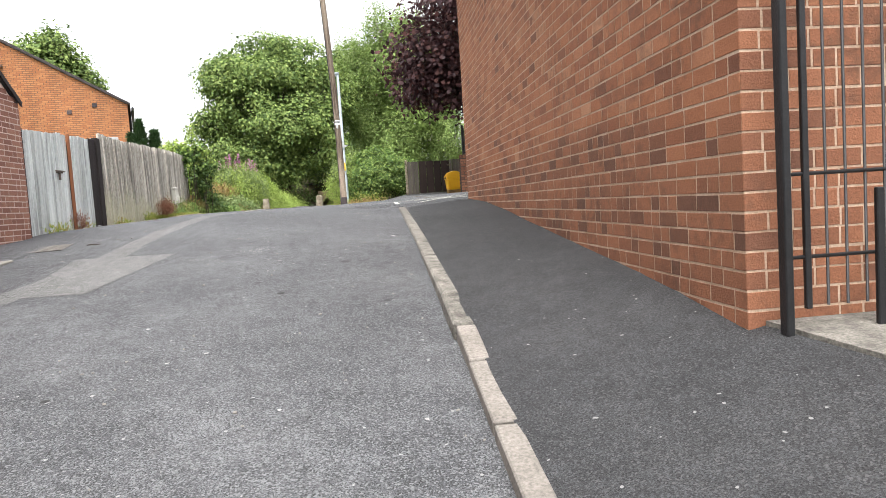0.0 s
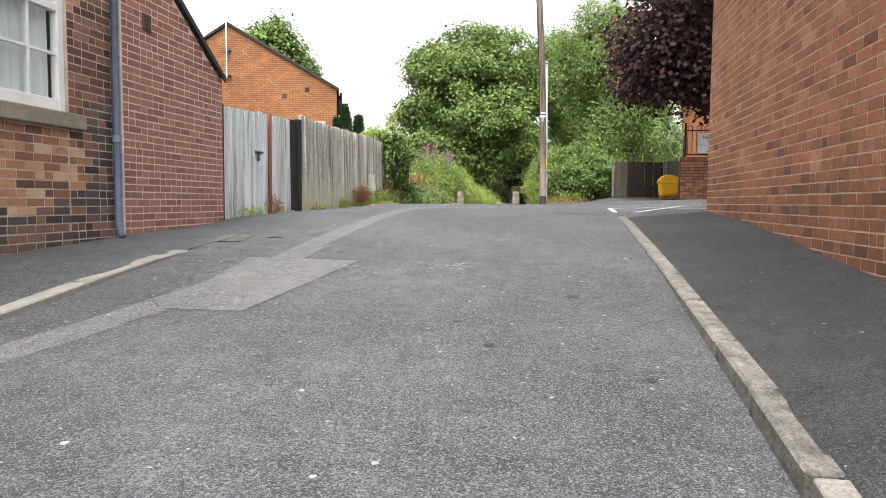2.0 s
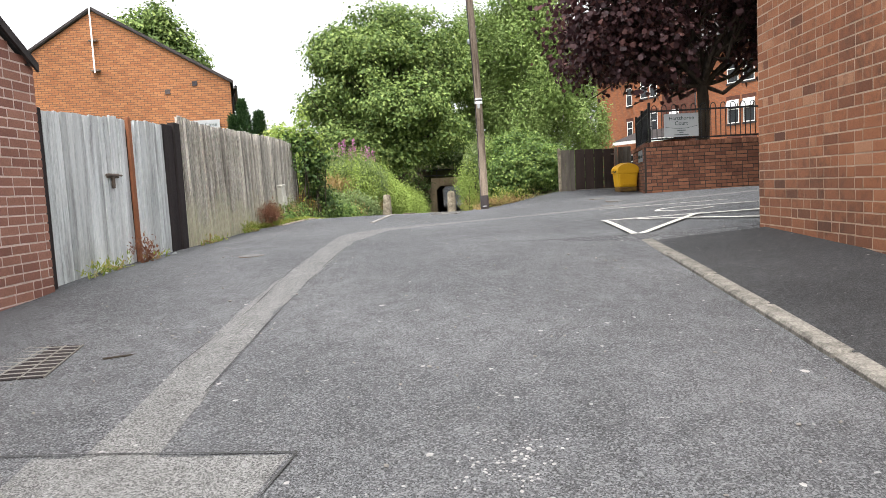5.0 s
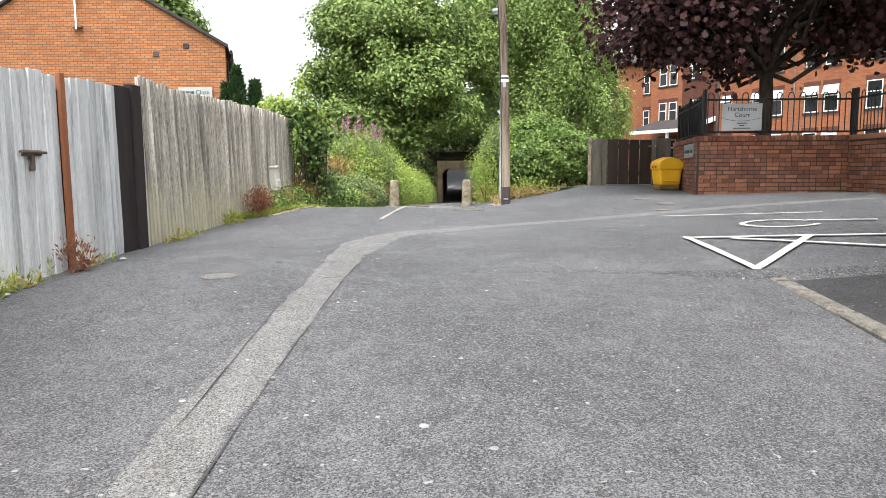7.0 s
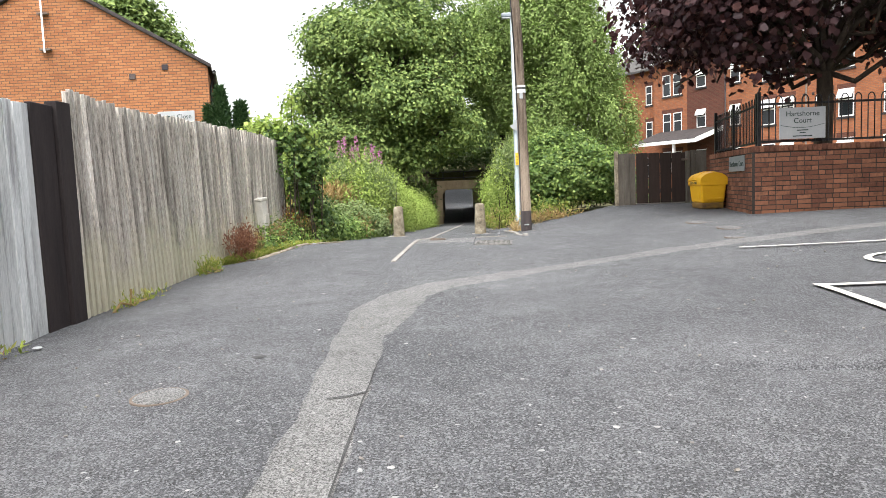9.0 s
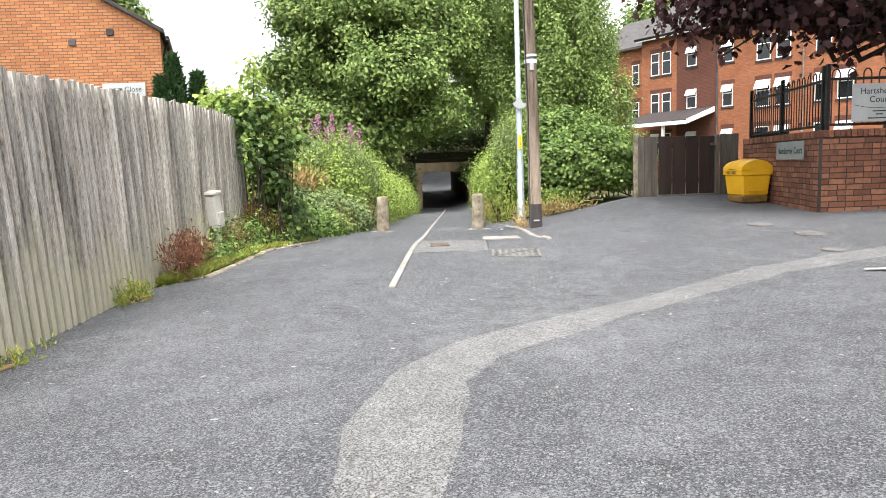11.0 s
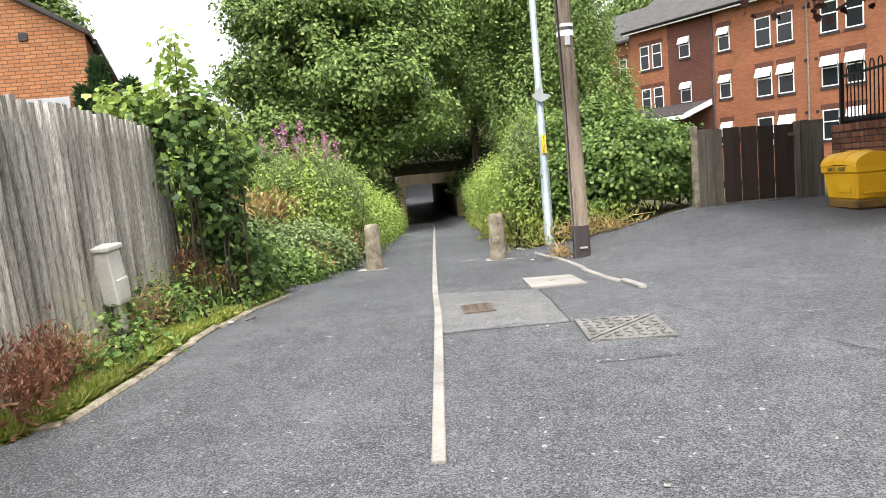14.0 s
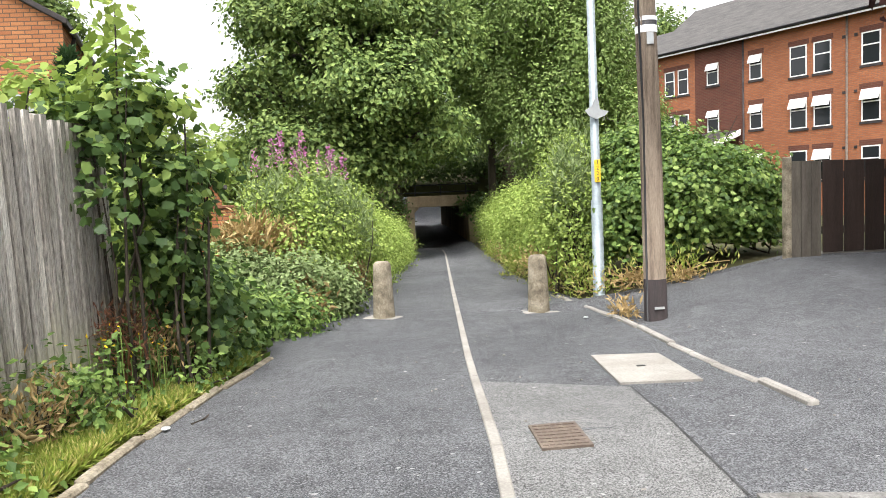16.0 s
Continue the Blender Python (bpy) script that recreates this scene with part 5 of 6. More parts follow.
bm.faces.new([bm.verts[i * 5 + 4] for i in range(10, -1, -1)])
add_box(bm, -.018, .548, -.018, .738, .485, .58, .012)
part("lid", bm_mesh("lid", bm, M["yellow_plastic"], False), sb, "domed yellow lid")
for yy in (.24, .48):
    part("rib", joined("rib", [tube_arrays([(.265 - .289 * math.cos(t), yy, .58 + .19 * math.sin(t)) for t in np.linspace(.1, 3.04, 10)], .008, 5)], M["yellow_plastic"]), sb)
part("lettering", turned(text_mesh("lettering", "SALT - GRIT", .075, M["ink"]), Matrix.Translation((-.029, .36, .535)) @ Matrix.Rotation(-math.pi / 2, 4, "Z") @ Matrix.Rotation(math.pi / 2, 4, "X")), sb)
part("recess_panel", box_mesh("recess_panel", .012, .022, .14, .4, .22, .4, M["yellow_plastic"], .004), sb)
part("front_rib", box_mesh("front_rib", .12, .45, -.004, .02, .2, .225, M["yellow_plastic"], .004), sb)

# ---- bollards ----
def bollard(x, y):
    b = thing("bollard", (x, y, gz(x, y)), "short round weathered concrete bollard on a pale base", "bollard", "bollards across the path")
    prof = [(0.138, -.1), (.138, .0), (.125, .35), (.112, .66), (.105, .69), (.08, .715), (.0, .72)]
    V, F = [], []
    n = 20
    for r, z in prof:
        V += [(r * math.cos(2 * math.pi * k / n), r * math.sin(2 * math.pi * k / n), z) for k in range(n)]
    for i in range(len(prof) - 1):
        for k in range(n):
            F.append((i * n + k, i * n + (k + 1) % n, (i + 1) * n + (k + 1) % n, (i + 1) * n + k))
    part("post", poly_mesh("post", V, F, M["concrete"], True), b)
    part("base", box_mesh("base", -.2, .24, -.13, .14, -.05, .012, M["concrete_pale"], .01), b, "pale concrete base")
    return b


b0 = bollard(-0.08, 27.71)
b1 = copy_thing(b0, pose(-2.015, 27.91, gz(-2.015, 27.91), 0, 0, 150))

# ---- wooden pole and lamp column ----
up = thing("utility_pole", (.83, 26.13, gz(.83, 26.13)), "tall weathered wooden pole, black at the foot", "utility pole")
part("pole", tube_mesh("pole", [(0, 0, .42), (-.02, 0, 2.0), (-.07, 0, 4.0), (-.2, 0, 6.5), (-.32, 0, 8.6)], [.112, .106, .1, .092, .085], M["wood_pole"], 16), up)
part("foot", tube_mesh("foot", [(0.005, 0, -.1), (0, 0, .422)], [.118, .1135], M["wood_black"], 16), up, "tarred foot")
part("foot_band", box_mesh("foot_band", -.05, .05, -.125, -.115, .12, .145, M["sign_white"]), up, "white tag")
for z, h, mt_ in ((3.02, .04, "sign_white"), (2.92, .07, "sign_white"), (2.97, .05, "black_paint")):
    part("tag", tube_mesh("tag", [(-.04, 0, z - h / 2), (-.04, 0, z + h / 2)], .108 if mt_ == "sign_white" else .107, M[mt_], 14), up, "white number band" if mt_ == "sign_white" else "")
part("number_plate", box_mesh("number_plate", -.075, -.005, -.118, -.106, 2.76, 2.88, M["sign_white"], .004), up)
part("cable", tube_mesh("cable", [(-.1, -.05, -.02), (-.105, -.06, 2), (-.16, -.06, 4), (-.4, -.06, 8.5)], .012, M["black_paint"], 6), up, "dark cable clipped to the pole")

lc = thing("street_lamp", (.9, 28.45, gz(.9, 28.45)), "galvanised lamp column with a small lantern", "street lamp")
part("column", tube_mesh("column", [(0, 0, -.1), (0, 0, 1.25), (0, 0, 1.27), (-.02, 0, 5.05)], [.08, .076, .062, .048], M["galvanised"], 14), lc)
part("lantern", box_mesh("lantern", -.28, .04, -.06, .06, 5.03, 5.14, M["galvanised"], .03), lc)
part("lens", box_mesh("lens", -.26, -.06, -.05, .05, 5.0, 5.03, M["sign_white"], .01), lc)
shield = bmesh.new()
pr = [(-.15, 2.55), (-.1, 2.48), (0, 2.43), (.11, 2.47), (.17, 2.53), (.05, 2.56), (.03, 2.7), (-.02, 2.7), (-.06, 2.6)]
A = [shield.verts.new((x + .0, -.09, z - .1)) for x, z in pr]
B = [shield.verts.new((x + .0, -.075, z - .1)) for x, z in pr]
shield.faces.new(A), shield.faces.new(B[::-1])
for i in range(len(A)):
    j = (i + 1) % len(A)
    shield.faces.new((A[i], B[i], B[j], A[j]))
part("shield", bm_mesh("shield", shield, M["sign_white"]), lc, "small broken white sign")
lab = part("label", box_mesh("label", -.04, .04, -.082, -.066, 1.5, 1.8, M["yellow_label"]), lc, "yellow number label")
for i, ch in enumerate("1220"):
    part("digit", turned(text_mesh("digit", ch, .075, M["ink"], .001), Matrix.Translation((0, -.0835, 1.76 - i * .073)) @ Matrix.Rotation(math.pi / 2, 4, "X")), lab)

# ---- covers and drains ----
def cover(name, corners, mat, label, lift=0.016, raised=None):
    c = Vector((sum(p[0] for p in corners) / 4, sum(p[1] for p in corners) / 4))
    root = thing(name, (c.x, c.y, gz(*c)), label, "cover")
    bm = bmesh.new()
    lo = [bm.verts.new((x - c.x, y - c.y, gz(x, y) - gz(*c) - .03)) for x, y in corners]
    hi = [bm.verts.new((x - c.x, y - c.y, gz(x, y) - gz(*c) + lift)) for x, y in corners]
    bm.faces.new(lo[::-1]), bm.faces.new(hi)
    for i in range(4):
        j = (i + 1) % 4
        bm.faces.new((lo[i], lo[j], hi[j], hi[i]))
    part("lid", bm_mesh("lid", bm, M[mat]), root)
    a, b, cc, d = [Vector((x - c.x, y - c.y, gz(x, y) - gz(*c) + lift)) for x, y in corners]
    return root, lambda s, t: a.lerp(b, s).lerp(d.lerp(cc, s), t)


slab_c, at_ = cover("concrete_cover", [(-.35, 23.58), (.19, 23.54), (.29, 24.62), (-.24, 24.7)], "concrete_pale", "pale concrete access cover set in the path")
p = at_(.5, .5)
part("lifting_hole", box_mesh("lifting_hole", p.x - .03, p.x + .03, p.y - .015, p.y + .015, p.z - .005, p.z + .004, M["black_paint"]), slab_c)
iron_c, at_ = cover("manhole_cover", [(-1.12, 22.32), (-.87, 22.33), (-.87, 22.7), (-1.12, 22.68)], "iron", "small rusty cast iron cover")
stud = box_mesh("stud", -.014, .014, -.006, .006, 0, .006, M["iron"], .002)
for i in range(7):
    for j in range(7):
        part("stud", stud, iron_c, loc=at_(.1 + .13 * i, .09 + .135 * j))
plate_c, at_ = cover("checker_plate", [(-.46, 21.14), (.07, 21.06), (.13, 21.63), (-.41, 21.7)], "steel_plate", "dull grey checker plate cover in two halves")
tread = box_mesh("tread", -.028, .028, -.009, .009, 0, .009, M["steel_plate"], .002)
for i in range(7):
    for j in range(7):
        if abs(i - j) < 1:
            continue
        ob = part("tread", tread, plate_c, loc=at_(.1 + .133 * i, .1 + .133 * j))
        ob.rotation_euler = (0, 0, 0.8 if (i + j) % 2 else -0.8)
part("split", tube_mesh("split", [at_(.0, .0) + Vector((0, 0, .002)), at_(1, 1) + Vector((0, 0, .002))], .003, M["black_paint"], 5), plate_c)
# The black lid paints the shaded opening under the pale bars.
drain_c, at_ = cover("drain_grating", [(-2.64, 10.66), (-2.2, 10.66), (-2.3, 11.25), (-2.66, 11.3)], "wood_black", "worn iron drain grating at the kerb", .006)
for i in range(9):
    a, b = at_(.02, .05 + .112 * i), at_(.98, .05 + .112 * i)
    part("bar", tube_mesh("bar", [a, b], .005, M["concrete_pale"], 6), drain_c)
for t in (0.0, .33, .67, 1.0):
    part("rib", tube_mesh("rib", [at_(t, 0), at_(t, 1)], .006, M["concrete_pale"], 6), drain_c)
for x, y, r in ((-2.2, 14.54, .12), (3.16, 22.5, .15), (3.36, 21.7, .16), (3.0, 20.6, .12)):
    rc = thing("round_cover", (x, y, gz(x, y)), "small round iron cover set flush in the asphalt", "cover", "round iron covers")
    tilt = Matrix.Rotation(math.atan2(gz(x, y + .2) - gz(x, y - .2), .4), 4, "X")
    part("lid", turned(tube_mesh("lid", [(0, 0, -.05), (0, 0, .008)], r, M["asphalt_pale"], 24, False), tilt), rc)
    part("rim", turned(tube_mesh("rim", [(0, 0, -.05), (0, 0, .006)], r + .014, M["iron"], 24, False), tilt), rc)


# ---- subway under the embankment ----
TX, TY, TZ0, TZ1, TW = 0.1, 52.0, -0.52, 1.5, 1.27
sub = thing("subway", (TX, TY, TZ0), "low concrete underpass with a stained square mouth", "underpass")
for s in (-1, 1):
    x = s * (TW + .16)
    part("jamb", box_mesh("jamb", x - .16, x + .16, 0, .5, -.2, TZ1 - TZ0 + .002, M["tunnel_wall"], .02), sub)
    part("side_wall", box_mesh("side_wall", x - .15, x + .15, .5, 24, -.2, TZ1 - TZ0, M["tunnel_wall"]), sub)
    part("wing_wall", box_mesh("wing_wall", s * 1.45 if s > 0 else -3.2, 3.2 if s > 0 else -1.45, .05, .35, -.2, 2.2, M["tunnel_wall"], .01), sub)
    part("haunch", prism("haunch", [(s * TW, TZ1 - TZ0), (s * (TW - .25), TZ1 - TZ0), (s * TW, TZ1 - TZ0 - .25)], "y", 0.01, 24, M["tunnel_wall"]), sub)
part("lintel", box_mesh("lintel", -TW - .32, TW + .32, -.03, .5, TZ1 - TZ0 + .003, TZ1 - TZ0 + .52, M["tunnel_wall"], .02), sub, "stained concrete beam")
part("roof_slab", box_mesh("roof_slab", -TW - .3, TW + .3, .5, 24, TZ1 - TZ0 + .003, TZ1 - TZ0 + .4, M["tunnel_wall"]), sub)
for z in (2.7, 3.05):
    part("hand_rail", tube_mesh("hand_rail", [(-2.6, .1, z), (2.6, .1, z)], .03, M["black_paint"], 6), sub, "dark parapet rail")
for i in range(5):
    part("rail_post", tube_mesh("rail_post", [(-2.4 + 1.2 * i, .1, 2.4), (-2.4 + 1.2 * i, .1, 3.07)], .03, M["black_paint"], 6), sub)

V, F = [], []
xs = list(np.linspace(-70, -1.7, 30)) + list(np.linspace(1.9, 11, 30))
prof_y = [(45.5, 0.0), (48, .9), (50.5, 2.2), (52.4, 3.2), (55, 4.2), (73, 4.2), (76.4, 3.0), (80, .5), (83, -1)]
for x in xs:
    for y, h in prof_y:
        near = np.clip((abs(x - .1) - 1.6) / 3.0, 0, 1)
        hh = h * (1 - ease(6, 10.5, x)) * (near if y < 52 or y > 76.5 else 1)
        V.append((x, y, min(gz(x, y), .6) - .1 + hh + .25 * noise.noise((x * .4, y * .4, 0))))
k = len(prof_y)
for i in range(len(xs) - 1):
    if i == 29:
        continue
    for j in range(k - 1):
        F.append((i * k + j, (i + 1) * k + j, (i + 1) * k + j + 1, i * k + j + 1))
o = len(V)
for x in (-1.75, 1.95):
    for y, z in ((52.4, 2.05), (52.6, 2.5), (55, 3.6), (72, 3.6), (76, 2.0)):
        V.append((x, y, z))
for j in range(4):
    F.append((o + j, o + 5 + j, o + 6 + j, o + 1 + j))
structure("embankment", quick_mesh("embankment", V, F, M["soil"], True), "overgrown earth embankment over the underpass")

# ---- plants ----
LEAF4 = ([(0, 0, 0), (0.34, 0.45, 0.06), (0, 1, -0.06), (-0.34, 0.45, 0.06)], [(0, 1, 2, 3)])
NARROW = ([(0, 0, 0), (0.14, 0.45, 0.04), (0, 1, -0.1), (-0.14, 0.45, 0.04)], [(0, 1, 2, 3)])
LOBED = ([(0, 0, 0), (.26, .04, .03), (.52, .16, .06), (.42, .4, .03), (.46, .68, .04), (.22, .68, .01), (0, 1, -.1), (-.22, .68, .01), (-.46, .68, .04), (-.42, .4, .03), (-.52, .16, .06), (-.26, .04, .03)], [(0, 1, 2, 3, 4, 5, 6, 7, 8, 9, 10, 11)])


def unit(a):
    return a / np.maximum(np.linalg.norm(a, axis=1, keepdims=True), 1e-6)


def leaves(name, pos, lean_to_, size, shape, mat, rng, spread=0.8, up=None, face=None):
    """Leaves at pos, their length along lean_to_ with scatter, joined in one mesh."""
    T, faces = np.array(shape[0]), np.array(shape[1])
    n = len(pos)
    along = unit(lean_to_ + rng.normal(0, spread, (n, 3)))
    ref = np.array([0, 0, 1.0]) if up is None else up
    if face is None:
        side = unit(np.cross(along, ref + rng.normal(0, 0.5, (n, 3))))
        nor = np.cross(side, along)
    else:
        nor = unit(face + rng.normal(0, 0.42, (n, 3)))
        along = unit(along - nor * np.sum(along * nor, 1, keepdims=True))
        side = np.cross(along, nor)
    s = np.broadcast_to(np.asarray(size), (n,)) * rng.uniform(0.65, 1.25, n)
    V = pos[:, None, :] + s[:, None, None] * (T[None, :, 0:1] * side[:, None, :] + T[None, :, 1:2] * along[:, None, :] + T[None, :, 2:3] * nor[:, None, :])
    F = faces[None] + (np.arange(n) * len(T))[:, None, None]
    return quick_mesh(name, V.reshape(-1, 3), F.reshape(-1, faces.shape[1]), mat)


def clumps(rng, centre, radius, n_clump, per, spread, shell=0.75, low=-1.0):
    """Leaf places and outward directions in clumps over an ellipsoid."""
    c, r = np.array(centre), np.array(radius)
    d = unit(rng.normal(0, 1, (n_clump * 2, 3)))
    d = d[d[:, 2] > low][:n_clump]
    k = rng.uniform(shell, 1.05, (len(d), 1))
    mid = c + d * r * k
    off = rng.normal(0, 1, (len(d) * per, 3))
    p = np.repeat(mid, per, 0) + off * spread
    out = unit(np.repeat(d, per, 0) * .8 + off * .4)
    return p, out


def limb(a, b, r0, r1, rng, n=5, bend=0.25):
    a, b = np.array(a), np.array(b)
    pts = [a + (b - a) * i / n + (rng.normal(0, bend, 3) if 0 < i < n else 0) for i in range(n + 1)]
    return tube_arrays(pts, [r0 + (r1 - r0) * i / n for i in range(n + 1)], 7, False)


def tree(name, base, fork, blobs, leaf, mat, bark, seed, label, trunk_r=.3, per=26, dens=9.0, spread=.42, shape=LEAF4, droop=0.0, limbs=None, shell=.7, low=-.8):
    rng = np.random.default_rng(seed)
    root = thing(name, base, label, "tree")
    b = np.array(base)
    P, O = [], []
    parts_ = [limb((0, 0, -.2), np.array(fork) - b, trunk_r, trunk_r * .7, rng, 5, trunk_r * .25)]
    for c, r in blobs:
        area = 4 * math.pi * ((r[0] * r[1]) ** 1.6 + (r[0] * r[2]) ** 1.6 + (r[1] * r[2]) ** 1.6) ** (1 / 1.6) / 3 ** (1 / 1.6)
        p, o = clumps(rng, c, r, int(area * dens / 6) + 4, per, spread, shell, low)
        P.append(p), O.append(o)
        end = np.array(c) - b
        parts_.append(limb(np.array(fork) - b, end, trunk_r * .3, .025, rng, 5, .25))
        for _ in range(3):
            parts_.append(limb(end * .7 + (np.array(fork) - b) * .3, end + rng.normal(0, .55, 3) * np.array(r), trunk_r * .16, .015, rng, 4, .2))
    part("trunk", joined("trunk", parts_, M[bark], True), root)
    P, O = np.concatenate(P), np.concatenate(O)
    F_ = O * .8 + np.array([0, 0, .45])
    O = O * .6 + np.array([0, 0, -.1 - droop])
    part("crown", leaves("crown", P - b, O, leaf, shape, M[mat], rng, .8, None, F_), root)
    return root


def sub_blobs(rng, centre, radius, n, size, low=-.6):
    """Smaller clumps that break up the outline of one big crown."""
    d = unit(rng.normal(0, 1, (n * 3, 3)))
    d = d[d[:, 2] > low][:n]
    return [(tuple(np.array(centre) + q * np.array(radius) * rng.uniform(.6, .85)), tuple(np.array(size) * rng.uniform(.75, 1.25))) for q in d]


R = np.random.default_rng(41)
tree("broadleaf_tree", (-3.0, 46.0, 0.5), (-3.0, 46.0, 3.4), [b for b in sub_blobs(R, (-3.4, 45.5, 6.15), (4.55, 4.2, 5.2), 50, (1.4, 1.4, 1.0), -.9) if not (b[0][2] < 3.2 and b[0][0] > -2.6)] + [((-3.4, 46, 6), (3.2, 2.6, 3.8)), ((-3.6, 45.5, 10.2), (2.4, 2.2, 1.1)), ((-1.5, 45.4, 9.3), (2.1, 2.0, 1.5)), ((-.4, 45.4, 7.6), (1.8, 1.8, 1.6)), ((-5.3, 45.5, 8.8), (1.8, 2.0, 1.3))], .19, "leaf_big", "bark", 2, "large round-headed green tree on the embankment", .35, 80, 6.5, np.array((.34, .34, .2)))
tree("birch_tree", (4.6, 48, 1.5), (4.7, 48, 6.5), sub_blobs(R, (4.6, 47.6, 7.2), (3.0, 2.6, 5.4), 26, (1.2, 1.2, 2.1), -.9), .15, "leaf_birch", "bark_pale", 3, "tall drooping birch on the embankment", .2, 80, 9, np.array((.15, .15, .5)), LEAF4, 1.0)
tree("birch_tree", (7.3, 47, 1.2), (7.2, 47, 4.5), sub_blobs(R, (7.2, 46.8, 5.2), (1.6, 1.7, 3.6), 12, (1.0, 1.0, 1.5), -.9), .14, "leaf_birch", "bark_pale", 4, "slender drooping birch beside a taller one", .14, 76, 9, np.array((.14, .14, .45)), LEAF4, 1.0)
tree("birch_tree", (2.2, 49, 2.0), (2.2, 49, 7.0), sub_blobs(R, (2.0, 49.5, 8.0), (2.4, 2.0, 4.6), 14, (1.2, 1.2, 1.8), -.9), .15, "leaf_birch", "bark", 5, "tall green tree behind the lamp column", .18, 80, 9, np.array((.16, .16, .45)), LEAF4, .8)
tree("copper_tree", (6.2, 24.4, .95), (6.2, 24.4, 3.5), sub_blobs(R, (6.1, 24.6, 5.95), (3.7, 3.2, 2.5), 40, (1.15, 1.15, .8), -.95), .125, "leaf_copper", "bark", 6, "dark copper-leaved tree behind the brick wall", .19, 42, 8, np.array((.34, .34, .2)), LOBED, .2)
tree("broadleaf_tree", (-15.5, 47, 1), (-15.5, 47, 6), sub_blobs(R, (-16.6, 46.5, 8.9), (2.3, 2.2, 3.2), 20, (1.15, 1.15, 1.0)), .24, "leaf_big", "bark", 7, "green tree rising behind the gable house", .3, 55, 8, .3)
tree("broadleaf_tree", (-7.5, 48, 1), (-7.4, 48, 2.2), sub_blobs(R, (-7.2, 47.5, 3.2), (2.2, 2.0, 2.0), 9, (1.2, 1.2, 1.0)), .22, "leaf_lime", "bark", 8, "small light green tree at the embankment foot", .14, 22, 9, .35)
tree("broadleaf_tree", (20, 78, 1), (20, 78, 8), sub_blobs(R, (20, 78, 12), (5, 4, 4), 10, (2.2, 2.2, 1.8)), .4, "leaf_big", "bark", 9, "green tree behind the flats", .35, 18, 5, .6)

# Unseen trees, added to keep sky light off the far path.
tree("broadleaf_tree", (-5.5, 86, 0.9), (-5, 86, 4.5), sub_blobs(R, (-3.5, 86, 7), (4.5, 4.5, 3), 14, (1.8, 1.8, 1.4), -.9), .3, "leaf_dark", "bark", 10, "unseen tree added to shade the path beyond the underpass", .3, 26, 8, .5)
tree("broadleaf_tree", (7, 90, 1.4), (6.5, 90, 5), sub_blobs(R, (4.5, 90, 8), (4.5, 4.5, 3), 14, (1.8, 1.8, 1.4), -.9), .3, "leaf_dark", "bark", 11, "unseen tree added to shade the path beyond the underpass", .3, 26, 8, .5)

# One more added crown, right over the path, to darken it.
tree("broadleaf_tree", (-4.2, 81, 0.0), (-2.5, 82, 4.5), sub_blobs(R, (0, 83, 6.5), (5.5, 5.0, 1.6), 26, (2.0, 2.0, 1.1), -1.0), .34, "leaf_dark", "bark", 12, "unseen spreading crown added to darken the path beyond the underpass", .3, 40, 9, .45)

# undergrowth on the embankment
P, O = [], []
for i in range(130):
    x = R.uniform(-16, 9)
    y = R.uniform(46.5, 53.5)
    if abs(x - .1) < (3.2 if y > 49.5 else 2.4):
        continue
    h = float(np.interp(y, [q[0] for q in prof_y], [q[1] for q in prof_y])) * float(np.clip((abs(x - .1) - 1.3) / 3.0, .25, 1))
    p, o = clumps(R, (x, y, h + .5), (1.0, .9, .9), 22, 14, .22, .7, -.3)
    P.append(p), O.append(o)
for x in np.linspace(-2.0, 2.6, 12):
    p, o = clumps(R, (x, 52.3, 3.0 + .4 * abs(math.sin(x * 2))), (.5, .45, .42), 18, 14, .18, .6, -1)
    P.append(p), O.append(o)
for x, z, r in ((1.25, 1.5, .3), (1.75, 1.7, .5), (-1.95, 1.6, .4), (-2.1, .7, .5), (2.1, .3, .5)):
    p, o = clumps(R, (x, 51.85, z), (r, .3, r), 20, 14, .12, .5, -1)
    P.append(p), O.append(o)
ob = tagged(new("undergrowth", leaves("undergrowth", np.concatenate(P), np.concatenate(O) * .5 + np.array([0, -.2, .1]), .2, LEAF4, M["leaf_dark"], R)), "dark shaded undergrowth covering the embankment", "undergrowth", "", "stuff")


